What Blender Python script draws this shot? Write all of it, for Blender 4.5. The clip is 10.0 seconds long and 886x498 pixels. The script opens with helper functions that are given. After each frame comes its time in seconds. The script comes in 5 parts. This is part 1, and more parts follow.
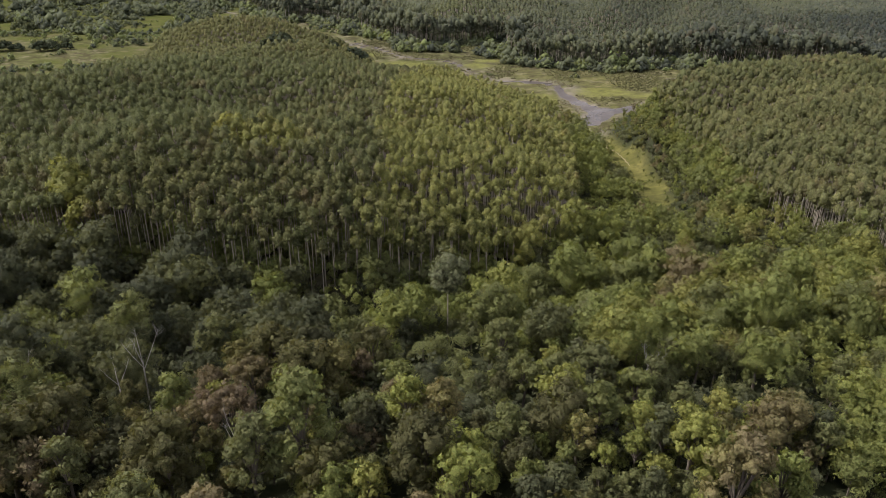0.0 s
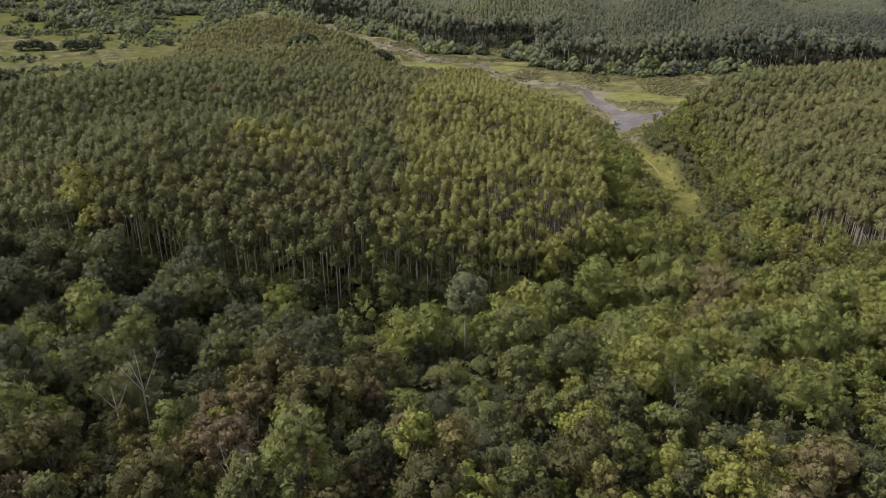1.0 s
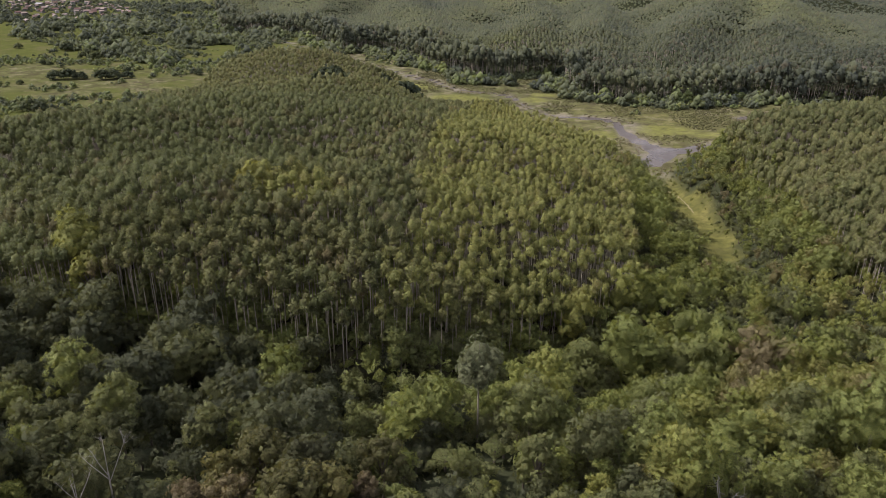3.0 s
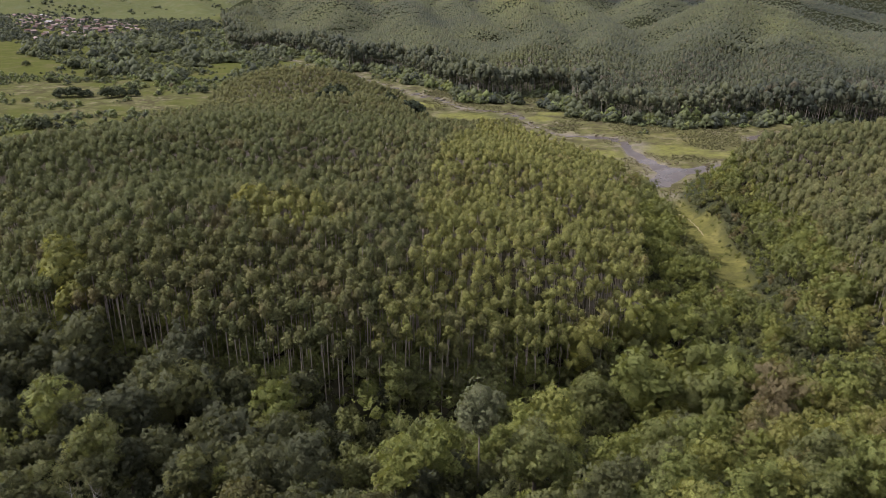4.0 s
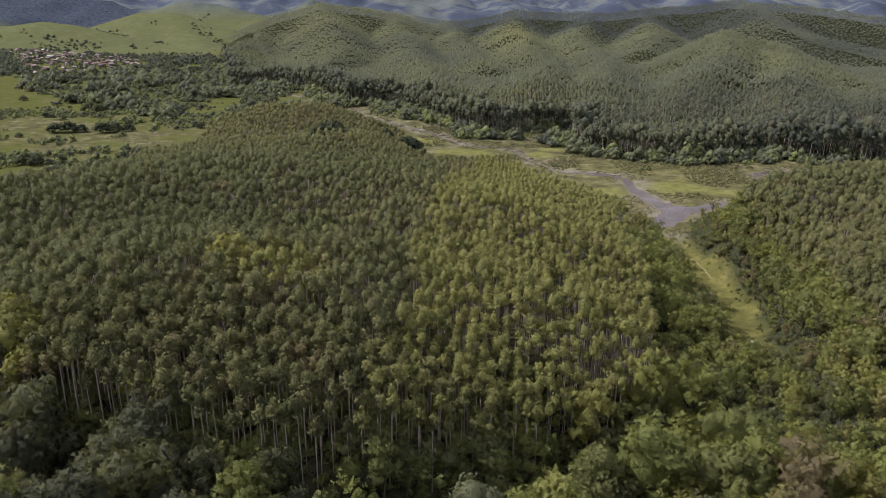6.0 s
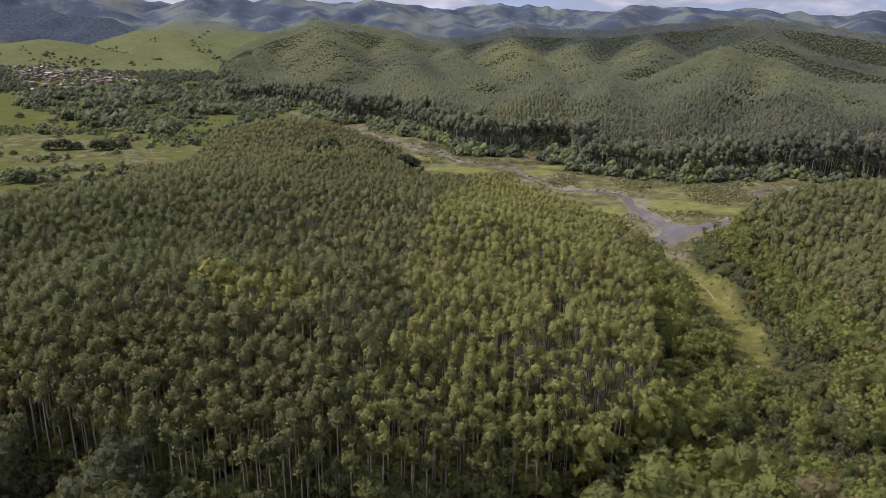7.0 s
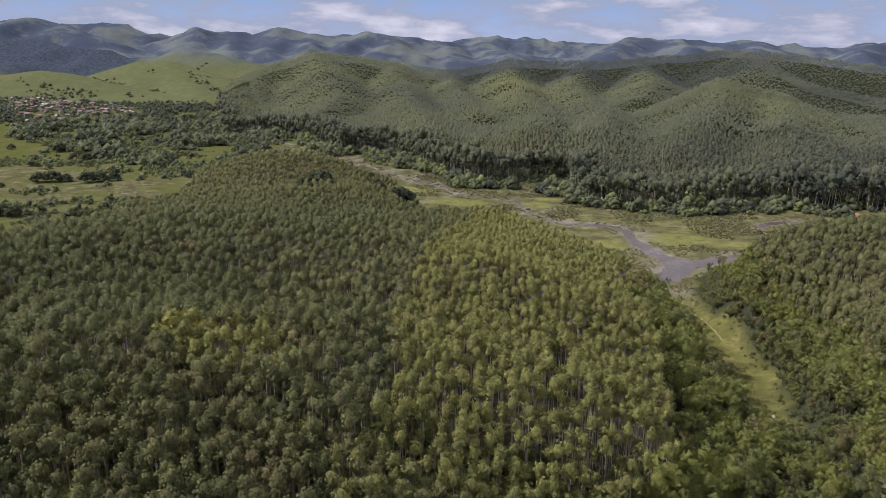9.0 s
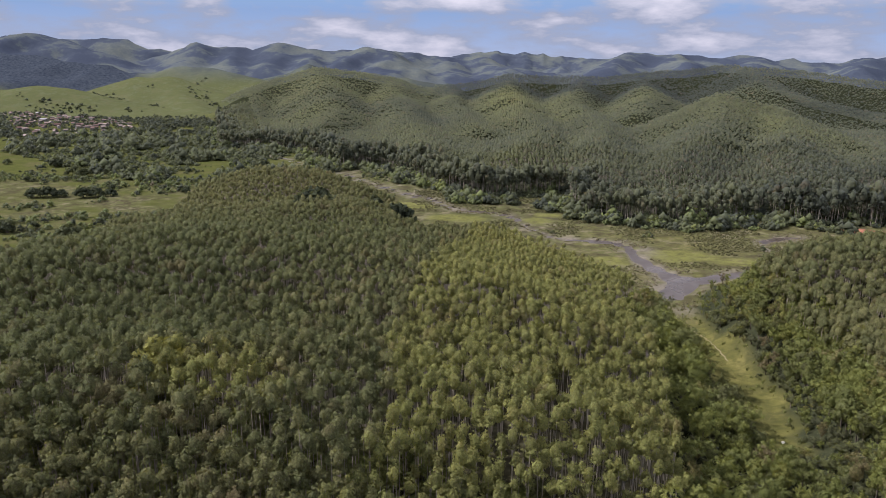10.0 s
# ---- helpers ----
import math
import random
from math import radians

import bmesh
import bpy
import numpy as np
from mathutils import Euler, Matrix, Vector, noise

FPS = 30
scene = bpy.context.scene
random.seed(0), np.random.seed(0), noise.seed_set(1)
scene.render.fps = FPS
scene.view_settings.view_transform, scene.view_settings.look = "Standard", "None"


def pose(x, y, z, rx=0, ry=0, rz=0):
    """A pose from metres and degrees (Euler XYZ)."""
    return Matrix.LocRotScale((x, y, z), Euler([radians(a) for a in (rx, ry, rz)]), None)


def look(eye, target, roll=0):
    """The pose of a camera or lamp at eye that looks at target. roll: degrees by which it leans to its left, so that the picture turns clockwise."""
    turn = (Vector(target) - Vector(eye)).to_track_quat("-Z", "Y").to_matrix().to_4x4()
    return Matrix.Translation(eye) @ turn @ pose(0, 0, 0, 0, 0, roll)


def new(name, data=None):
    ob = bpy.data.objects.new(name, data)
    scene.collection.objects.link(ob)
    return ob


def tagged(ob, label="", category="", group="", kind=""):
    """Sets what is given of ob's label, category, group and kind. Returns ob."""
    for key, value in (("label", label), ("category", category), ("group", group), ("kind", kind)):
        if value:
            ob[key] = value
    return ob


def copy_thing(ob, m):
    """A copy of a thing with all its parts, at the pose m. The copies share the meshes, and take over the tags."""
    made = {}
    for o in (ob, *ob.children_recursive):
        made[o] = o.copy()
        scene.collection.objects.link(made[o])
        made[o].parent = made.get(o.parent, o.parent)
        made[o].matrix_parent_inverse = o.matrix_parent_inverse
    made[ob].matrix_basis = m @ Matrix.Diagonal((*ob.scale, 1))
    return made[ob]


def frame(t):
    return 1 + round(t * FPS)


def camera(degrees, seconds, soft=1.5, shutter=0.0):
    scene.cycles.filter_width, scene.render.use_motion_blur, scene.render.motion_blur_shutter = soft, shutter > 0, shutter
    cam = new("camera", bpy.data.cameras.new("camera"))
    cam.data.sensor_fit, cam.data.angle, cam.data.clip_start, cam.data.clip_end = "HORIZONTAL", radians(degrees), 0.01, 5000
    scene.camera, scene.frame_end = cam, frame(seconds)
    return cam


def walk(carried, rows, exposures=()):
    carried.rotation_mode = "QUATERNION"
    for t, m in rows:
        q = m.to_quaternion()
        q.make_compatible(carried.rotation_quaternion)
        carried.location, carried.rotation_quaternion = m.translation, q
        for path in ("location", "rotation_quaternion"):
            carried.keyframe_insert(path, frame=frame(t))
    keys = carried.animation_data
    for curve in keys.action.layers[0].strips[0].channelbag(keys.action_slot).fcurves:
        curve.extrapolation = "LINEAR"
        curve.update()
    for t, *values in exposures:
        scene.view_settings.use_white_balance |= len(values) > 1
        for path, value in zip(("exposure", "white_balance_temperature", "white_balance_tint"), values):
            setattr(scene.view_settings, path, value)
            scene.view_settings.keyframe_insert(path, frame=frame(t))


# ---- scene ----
cam = camera(62.8, 10.0, soft=0.8)
PATH = [
    (0, (0.961, -1.523, 133.469), (0.956, 0.288, 132.62), 0.7),
    (0.5, (1.798, 2.606, 133.507), (1.756, 4.417, 132.658), 0.7),
    (1, (2.38, 6.711, 133.675), (2.304, 8.52, 132.826), 0.7),
    (1.5, (3.049, 10.75, 133.763), (2.946, 12.561, 132.92), 0.65),
    (2, (3.668, 14.805, 133.809), (3.545, 16.624, 132.986), 0.6),
    (2.5, (4.124, 18.747, 133.868), (3.983, 20.573, 133.065), 0.55),
    (4, (5.025, 30.885, 134.046), (4.848, 32.733, 133.303), 0.5),
    (4.5, (5.177, 34.887, 134.128), (4.996, 36.744, 133.406), 0.5),
    (5, (5.248, 39.001, 134.073), (5.065, 40.865, 133.371), 0.5),
    (5.5, (5.373, 43.122, 134.043), (5.19, 44.994, 133.361), 0.5),
    (7, (5.519, 55.387, 133.669), (5.337, 57.28, 133.048), 0.5),
    (7.5, (5.552, 59.627, 133.327), (5.372, 61.526, 132.728), 0.5),
    (8, (5.619, 63.806, 133.1), (5.438, 65.712, 132.52), 0.5),
    (8.5, (5.674, 67.839, 132.941), (5.493, 69.75, 132.379), 0.5),
    (9, (5.777, 71.838, 132.745), (5.597, 73.755, 132.202), 0.5),
    (9.5, (5.773, 75.744, 132.73), (5.592, 77.665, 132.205), 0.5),
    (10, (5.707, 79.604, 132.471), (5.527, 81.531, 131.966), 0.5),
]
walk(cam, [(t, look(eye, target, roll)) for t, eye, target, roll in PATH], exposures=((0, 1.21, 6300, 17), (5, 1.17, 6130, 21), (10, 1.09, 6030, 21)))

# ---- world and sun ----
SUN_TO = Vector((-0.68, -0.02, 0.72)).normalized()
elevation, azimuth = math.asin(SUN_TO.z), math.atan2(SUN_TO.x, SUN_TO.y)


def sky_world():
    w = bpy.data.worlds.new("sky")
    w.use_nodes = True
    nt = w.node_tree
    nt.nodes.clear()
    N, L = nt.nodes.new, nt.links.new
    sky = N("ShaderNodeTexSky")
    sky.sky_type, sky.sun_disc = "NISHITA", False
    sky.sun_elevation, sky.sun_rotation = elevation, azimuth
    sky.air_density, sky.dust_density, sky.ozone_density = 1.0, 0.3, 3.0
    co = N("ShaderNodeTexCoord")
    mp = N("ShaderNodeMapping")
    mp.inputs["Scale"].default_value = (7.0, 7.0, 24.0)
    L(co.outputs["Generated"], mp.inputs["Vector"])
    big = N("ShaderNodeTexNoise")
    big.inputs["Scale"].default_value, big.inputs["Detail"].default_value = 1.0, 8.0
    big.inputs["Roughness"].default_value = 0.56
    L(mp.outputs["Vector"], big.inputs["Vector"])
    up = N("ShaderNodeSeparateXYZ")
    L(co.outputs["Generated"], up.inputs[0])
    # a hazy lower sky, clear air above it
    low = N("ShaderNodeMapRange")
    low.inputs["From Min"].default_value, low.inputs["From Max"].default_value = 0.06, 0.22
    low.inputs["To Min"].default_value, low.inputs["To Max"].default_value = 1.0, 0.0
    L(up.outputs["Z"], low.inputs["Value"])
    haze = N("ShaderNodeValToRGB")
    haze.color_ramp.elements[0].color, haze.color_ramp.elements[0].position = (2.7, 3.25, 4.2, 1), 0.0
    haze.color_ramp.elements[1].color, haze.color_ramp.elements[1].position = (1.68, 2.6, 4.0, 1), 0.07
    L(up.outputs["Z"], haze.inputs["Fac"])
    base = N("ShaderNodeMix")
    base.data_type = "RGBA"
    L(low.outputs["Result"], base.inputs["Factor"])
    L(sky.outputs["Color"], base.inputs["A"])
    L(haze.outputs["Color"], base.inputs["B"])
    cover = N("ShaderNodeValToRGB")
    cover.color_ramp.elements[0].position, cover.color_ramp.elements[1].position = 0.41, 0.54
    L(big.outputs["Fac"], cover.inputs["Fac"])
    tone_low = N("ShaderNodeValToRGB")
    tone_low.color_ramp.elements[0].color, tone_low.color_ramp.elements[1].color = (2.35, 2.65, 3.2, 1), (5.4, 5.25, 5.4, 1)
    tone_low.color_ramp.elements[0].position, tone_low.color_ramp.elements[1].position = 0.52, 0.74
    L(big.outputs["Fac"], tone_low.inputs["Fac"])
    tone = N("ShaderNodeMix")
    tone.data_type = "RGBA"
    L(low.outputs["Result"], tone.inputs["Factor"])
    tone.inputs["A"].default_value = (10.0, 9.8, 9.6, 1)
    L(tone_low.outputs["Color"], tone.inputs["B"])
    mix = N("ShaderNodeMix")
    mix.data_type = "RGBA"
    L(cover.outputs["Color"], mix.inputs["Factor"])
    L(base.outputs["Result"], mix.inputs["A"])
    L(tone.outputs["Result"], mix.inputs["B"])
    bg = N("ShaderNodeBackground")
    bg.inputs["Strength"].default_value = 0.072
    L(mix.outputs["Result"], bg.inputs["Color"])
    out = N("ShaderNodeOutputWorld")
    L(bg.outputs["Background"], out.inputs["Surface"])
    scene.world = w


sky_world()
sun = new("sun", bpy.data.lights.new("sun", "SUN"))
sun.data.energy, sun.data.angle, sun.data.color = 3.05, radians(0.6), (1.0, 0.95, 0.86)
sun.matrix_world = look(SUN_TO * 500, (0, 0, 0))


# ---- materials ----
def shader(name):
    m = bpy.data.materials.new(name)
    m.use_nodes = True
    nt = m.node_tree
    nt.nodes.clear()
    return m, nt, nt.nodes.new, nt.links.new


def noise_node(N, L, scale, detail=4.0, rough=0.55, vector=None):
    n = N("ShaderNodeTexNoise")
    n.inputs["Scale"].default_value, n.inputs["Detail"].default_value = scale, detail
    n.inputs["Roughness"].default_value = rough
    if vector is not None:
        L(vector, n.inputs["Vector"])
    return n.outputs["Fac"]


def ramp_node(N, L, fac, stops):
    r = N("ShaderNodeValToRGB")
    while len(r.color_ramp.elements) < len(stops):
        r.color_ramp.elements.new(0.5)
    for e, (p, c) in zip(r.color_ramp.elements, stops):
        e.position, e.color = p, (*c, 1)
    L(fac, r.inputs["Fac"])
    return r.outputs["Color"]


def math_node(N, L, op, a, b=0.0, c=0.0, clamp=False):
    n = N("ShaderNodeMath")
    n.operation, n.use_clamp = op, clamp
    for i, v in enumerate((a, b, c)):
        if isinstance(v, (int, float)):
            n.inputs[i].default_value = v
        else:
            L(v, n.inputs[i])
    return n.outputs[0]


def mix_node(N, L, fac, a, b, blend="MIX"):
    n = N("ShaderNodeMix")
    n.data_type, n.blend_type = "RGBA", blend
    for key, v in (("Factor", fac), ("A", a), ("B", b)):
        if isinstance(v, (int, float)):
            n.inputs[key].default_value = v
        elif isinstance(v, tuple):
            n.inputs[key].default_value = (*v, 1)
        else:
            L(v, n.inputs[key])
    return n.outputs["Result"]


def leaf_material(name, stops, single=False, glow=0.36, cut=0.0, vary=1.0, rusty=0.0, haze_sheen=0.0):
    """Foliage: a hue from tree to tree, another from leaf to leaf, light that passes through. cut: how far the clumps break up into leaves."""
    m, nt, N, L = shader(name)
    geo = N("ShaderNodeNewGeometry")
    pos = geo.outputs["Position"]
    if single:
        tint = N("ShaderNodeObjectInfo").outputs["Random"]
    else:
        a = N("ShaderNodeAttribute")
        a.attribute_name = "tint"
        tint = a.outputs["Fac"]
    patch = noise_node(N, L, 0.035, 3.0, 0.6, pos)
    fac = math_node(N, L, "MULTIPLY_ADD", math_node(N, L, "SUBTRACT", patch, 0.5), 0.3, tint, clamp=True)
    col = ramp_node(N, L, fac, stops)
    if rusty:
        old = ramp_node(N, L, noise_node(N, L, 0.075, 3.0, 0.6, pos), [(0.56, (0, 0, 0)), (0.68, (1, 1, 1))])
        col = mix_node(N, L, math_node(N, L, "MULTIPLY", old, rusty), col, (0.165, 0.112, 0.066))
    cell = N("ShaderNodeTexVoronoi")
    cell.inputs["Scale"].default_value = 5.2 if cut else 2.2
    L(pos, cell.inputs["Vector"])
    sep = N("ShaderNodeSeparateColor")
    L(cell.outputs["Color"], sep.inputs[0])
    val = math_node(N, L, "MULTIPLY_ADD", geo.outputs["Random Per Island"], 0.42 * vary, 1.02 - 0.52 * vary)
    val = math_node(N, L, "MULTIPLY_ADD", sep.outputs[0], 0.50 * vary, val)
    head = noise_node(N, L, 0.42, 2.0, 0.5, pos)
    val = math_node(N, L, "MULTIPLY", val, math_node(N, L, "MULTIPLY_ADD", head, 1.1 * vary, 1.06 - 0.55 * vary))
    hsv = N("ShaderNodeHueSaturation")
    L(col, hsv.inputs["Color"])
    L(val, hsv.inputs["Value"])
    L(math_node(N, L, "MULTIPLY_ADD", sep.outputs[1], 0.035, 0.4825), hsv.inputs["Hue"])
    b = N("ShaderNodeBsdfPrincipled")
    b.inputs["Roughness"].default_value = 0.62
    b.inputs["Specular IOR Level"].default_value = 0.12 if cut else 0.06
    # a blue-tinted sheen stands in for haze over distant foliage
    b.inputs["Sheen Weight"].default_value, b.inputs["Sheen Roughness"].default_value = haze_sheen, 0.6
    b.inputs["Sheen Tint"].default_value = (0.8, 0.9, 1.0, 1)
    L(hsv.outputs["Color"], b.inputs["Base Color"])
    bp = N("ShaderNodeBump")
    bp.inputs["Strength"].default_value, bp.inputs["Distance"].default_value = 0.6, 0.3
    L(cell.outputs["Distance"], bp.inputs["Height"])
    bp.invert = True
    L(bp.outputs[0], b.inputs["Normal"])
    t = N("ShaderNodeBsdfTranslucent")
    L(mix_node(N, L, 1.0, hsv.outputs["Color"], (1.15, 1.1, 0.7), "MULTIPLY"), t.inputs["Color"])
    mx = N("ShaderNodeMixShader")
    mx.inputs[0].default_value = glow
    L(b.outputs[0], mx.inputs[1])
    L(t.outputs[0], mx.inputs[2])
    last = mx.outputs[0]
    if cut:
        gap = N("ShaderNodeBsdfTransparent")
        mc = N("ShaderNodeMixShader")
        L(math_node(N, L, "GREATER_THAN", cell.outputs["Distance"], cut), mc.inputs[0])
        L(last, mc.inputs[1])
        L(gap.outputs[0], mc.inputs[2])
        last = mc.outputs[0]
    o = N("ShaderNodeOutputMaterial")
    L(last, o.inputs["Surface"])
    return m


def plain_material(name, stops, scale, rough=0.85, detail=5.0, stretch=(1, 1, 1), bump=0.0, spec=0.3, per_object=0.0):
    m, nt, N, L = shader(name)
    co = N("ShaderNodeTexCoord")
    mp = N("ShaderNodeMapping")
    mp.inputs["Scale"].default_value = stretch
    L(co.outputs["Object"], mp.inputs["Vector"])
    f = noise_node(N, L, scale, detail, 0.6, mp.outputs["Vector"])
    if per_object:
        r = N("ShaderNodeObjectInfo").outputs["Random"]
        f = math_node(N, L, "MULTIPLY_ADD", math_node(N, L, "SUBTRACT", r, 0.5), per_object, f, clamp=True)
    col = ramp_node(N, L, f, stops)
    b = N("ShaderNodeBsdfPrincipled")
    b.inputs["Roughness"].default_value, b.inputs["Specular IOR Level"].default_value = rough, spec
    L(col, b.inputs["Base Color"])
    if bump:
        bp = N("ShaderNodeBump")
        bp.inputs["Strength"].default_value, bp.inputs["Distance"].default_value = bump, 0.1
        L(f, bp.inputs["Height"])
        L(bp.outputs[0], b.inputs["Normal"])
    o = N("ShaderNodeOutputMaterial")
    L(b.outputs[0], o.inputs["Surface"])
    return m


EUC_STOPS = [(0.0, (0.090, 0.101, 0.043)), (0.35, (0.138, 0.137, 0.058)), (0.7, (0.162, 0.169, 0.054)), (1.0, (0.192, 0.182, 0.058))]
NAT_STOPS = [(0.0, (0.060, 0.066, 0.038)), (0.3, (0.108, 0.114, 0.048)), (0.55, (0.134, 0.152, 0.047)), (0.75, (0.158, 0.172, 0.048)), (0.92, (0.172, 0.172, 0.050)), (1.0, (0.146, 0.122, 0.066))]
M_EUC = leaf_material("eucalyptus_leaves", EUC_STOPS, cut=0.62, rusty=0.34)
M_EUC_FAR = leaf_material("distant_eucalyptus_leaves", EUC_STOPS, vary=0.6, rusty=0.2)
# the dark end of these stops carries painted cloud shade
M_WOOD = leaf_material("hill_wood_leaves", [(0.0, (0.038, 0.045, 0.034)), (0.3, (0.074, 0.082, 0.048)), (0.7, (0.110, 0.118, 0.050)), (1.0, (0.144, 0.142, 0.046))], vary=0.55, rusty=0.3, haze_sheen=0.08)
M_NAT = leaf_material("broad_leaves", NAT_STOPS, cut=0.56, vary=0.85)
# the broad leaves again, shifted bluer so that haze is in their colour
M_NAT_FAR = leaf_material("haze_tinted_broad_leaves", [(p, (r * 0.92, g * 0.97, b * 1.18)) for p, (r, g, b) in NAT_STOPS], vary=0.5, haze_sheen=0.05)
M_NAT_ONE = leaf_material("broad_leaves_single", [(p, (r * 1.1, g * 1.1, b * 1.06)) for p, (r, g, b) in NAT_STOPS], single=True, cut=0.62, vary=0.85)
# browner leaves, also darkened to carry the shade over the left
M_NAT_SHADE = leaf_material("shade_dulled_broad_leaves", [(0.0, (0.050, 0.052, 0.026)), (0.6, (0.088, 0.085, 0.034)), (0.85, (0.122, 0.113, 0.042)), (1.0, (0.140, 0.108, 0.070))], single=True, cut=0.62, vary=0.85)
M_YELLOW = leaf_material("yellow_green_leaves", [(0.0, (0.138, 0.146, 0.046)), (1.0, (0.186, 0.184, 0.050))], single=True, cut=0.62, vary=0.85)
M_BUSH = leaf_material("dark_bush_leaves", [(0.0, (0.044, 0.054, 0.034)), (1.0, (0.082, 0.092, 0.046))], single=True, vary=0.7)
M_GREY = leaf_material("grey_green_leaves", [(0.0, (0.100, 0.110, 0.060)), (1.0, (0.116, 0.124, 0.066))], single=True, cut=0.62, vary=0.85)
M_BARK = plain_material("pale_bark", [(0.25, (0.13, 0.108, 0.085)), (0.7, (0.29, 0.255, 0.205))], 1.5, stretch=(3, 3, 0.4))
M_DARK_BARK = plain_material("dark_bark", [(0.3, (0.05, 0.04, 0.03)), (0.7, (0.13, 0.11, 0.085))], 2.0, stretch=(3, 3, 0.5))
M_DEAD = plain_material("weathered_dead_wood", [(0.3, (0.17, 0.155, 0.14)), (0.7, (0.33, 0.31, 0.28))], 2.0, stretch=(3, 3, 0.5))


def ground_material():
    m, nt, N, L = shader("land_cover")
    geo = N("ShaderNodeNewGeometry")
    pos = geo.outputs["Position"]

    def attr(name):
        a = N("ShaderNodeAttribute")
        a.attribute_name = name
        return a.outputs["Fac"]

    big, mid, fine = (noise_node(N, L, s, 7.0, 0.68, pos) for s in (0.012, 0.07, 0.5))
    litter = ramp_node(N, L, fine, [(0.3, (0.038, 0.033, 0.019)), (0.7, (0.082, 0.070, 0.042))])
    grass = ramp_node(N, L, mid, [(0.25, (0.040, 0.048, 0.014)), (0.5, (0.062, 0.072, 0.018)), (0.75, (0.092, 0.094, 0.027))])
    grass = mix_node(N, L, ramp_node(N, L, fine, [(0.36, (0, 0, 0)), (0.66, (0.85, 0.85, 0.85))]), grass, (0.050, 0.052, 0.020))
    dry = ramp_node(N, L, noise_node(N, L, 0.028, 6.0, 0.68, pos), [(0.50, (0, 0, 0)), (0.64, (1, 1, 1))])
    grass = mix_node(N, L, math_node(N, L, "MULTIPLY", dry, 0.6), grass, (0.088, 0.078, 0.040))
    old = ramp_node(N, L, mid, [(0.34, (0.060, 0.058, 0.022)), (0.5, (0.104, 0.098, 0.030)), (0.62, (0.150, 0.134, 0.046))])
    old = mix_node(N, L, ramp_node(N, L, noise_node(N, L, 0.22, 6.0, 0.7, pos), [(0.44, (0, 0, 0)), (0.62, (0.8, 0.8, 0.8))]), old, (0.056, 0.056, 0.020))
    grass = mix_node(N, L, attr("dry_grass"), grass, old)
    bare = ramp_node(N, L, noise_node(N, L, 0.045, 7.0, 0.72, pos), [(0.52, (0, 0, 0)), (0.60, (1, 1, 1))])
    grass = mix_node(N, L, math_node(N, L, "MULTIPLY", attr("hill_pasture"), math_node(N, L, "MULTIPLY_ADD", bare, 0.4, 0.45)), grass, (0.084, 0.094, 0.050))
    marsh = ramp_node(N, L, mid, [(0.34, (0.034, 0.032, 0.018)), (0.44, (0.066, 0.058, 0.034)), (0.54, (0.080, 0.084, 0.034)), (0.64, (0.124, 0.108, 0.070))])
    mud = ramp_node(N, L, fine, [(0.3, (0.100, 0.088, 0.066)), (0.7, (0.190, 0.170, 0.132))])
    red = ramp_node(N, L, fine, [(0.3, (0.22, 0.085, 0.050)), (0.7, (0.34, 0.160, 0.105))])
    # blue-greys with distance haze painted into the land colour
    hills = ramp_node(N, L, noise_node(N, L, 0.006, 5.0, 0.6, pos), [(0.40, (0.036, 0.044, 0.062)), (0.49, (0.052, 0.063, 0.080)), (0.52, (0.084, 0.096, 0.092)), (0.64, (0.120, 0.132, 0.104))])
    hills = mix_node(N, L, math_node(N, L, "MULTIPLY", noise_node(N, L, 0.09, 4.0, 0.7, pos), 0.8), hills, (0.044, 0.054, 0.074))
    # wooded slope with a cloud's shade painted into its dark blue
    cloud_dark_woods = ramp_node(N, L, noise_node(N, L, 0.12, 5.0, 0.7, pos), [(0.35, (0.022, 0.028, 0.040)), (0.65, (0.050, 0.060, 0.072))])
    hills = mix_node(N, L, attr("cloud_dark_slope"), hills, cloud_dark_woods)
    shrubs = ramp_node(N, L, fine, [(0.3, (0.018, 0.021, 0.012)), (0.7, (0.044, 0.048, 0.024))])
    col = mix_node(N, L, attr("grass"), mix_node(N, L, attr("undergrowth"), litter, shrubs), grass)
    ditch = ramp_node(N, L, noise_node(N, L, 0.018, 4.0, 0.55, pos), [(0.455, (0, 0, 0)), (0.480, (1, 1, 1)), (0.495, (0, 0, 0)), (0.555, (0, 0, 0)), (0.570, (1, 1, 1)), (0.585, (0, 0, 0))])
    marsh = mix_node(N, L, math_node(N, L, "MULTIPLY", ditch, 0.75), marsh, (0.042, 0.036, 0.022))
    reed = ramp_node(N, L, noise_node(N, L, 0.05, 6.0, 0.65, pos), [(0.56, (0, 0, 0)), (0.63, (1, 1, 1))])
    marsh = mix_node(N, L, math_node(N, L, "MULTIPLY", reed, 0.7), marsh, (0.165, 0.145, 0.098))
    wet = math_node(N, L, "MULTIPLY", attr("marsh"), ramp_node(N, L, big, [(0.30, (0.35, 0.35, 0.35)), (0.6, (1, 1, 1))]))
    col = mix_node(N, L, wet, col, marsh)
    rich = ramp_node(N, L, mid, [(0.3, (0.100, 0.104, 0.032)), (0.5, (0.128, 0.130, 0.038)), (0.7, (0.150, 0.146, 0.050))])
    tuft = ramp_node(N, L, noise_node(N, L, 0.16, 6.0, 0.7, pos), [(0.36, (0.15, 0.15, 0.15)), (0.58, (0.85, 0.85, 0.85))])
    col = mix_node(N, L, math_node(N, L, "MULTIPLY", attr("lush"), tuft), col, rich)
    col = mix_node(N, L, attr("mud"), col, mud)
    col = mix_node(N, L, attr("red_soil"), col, red)
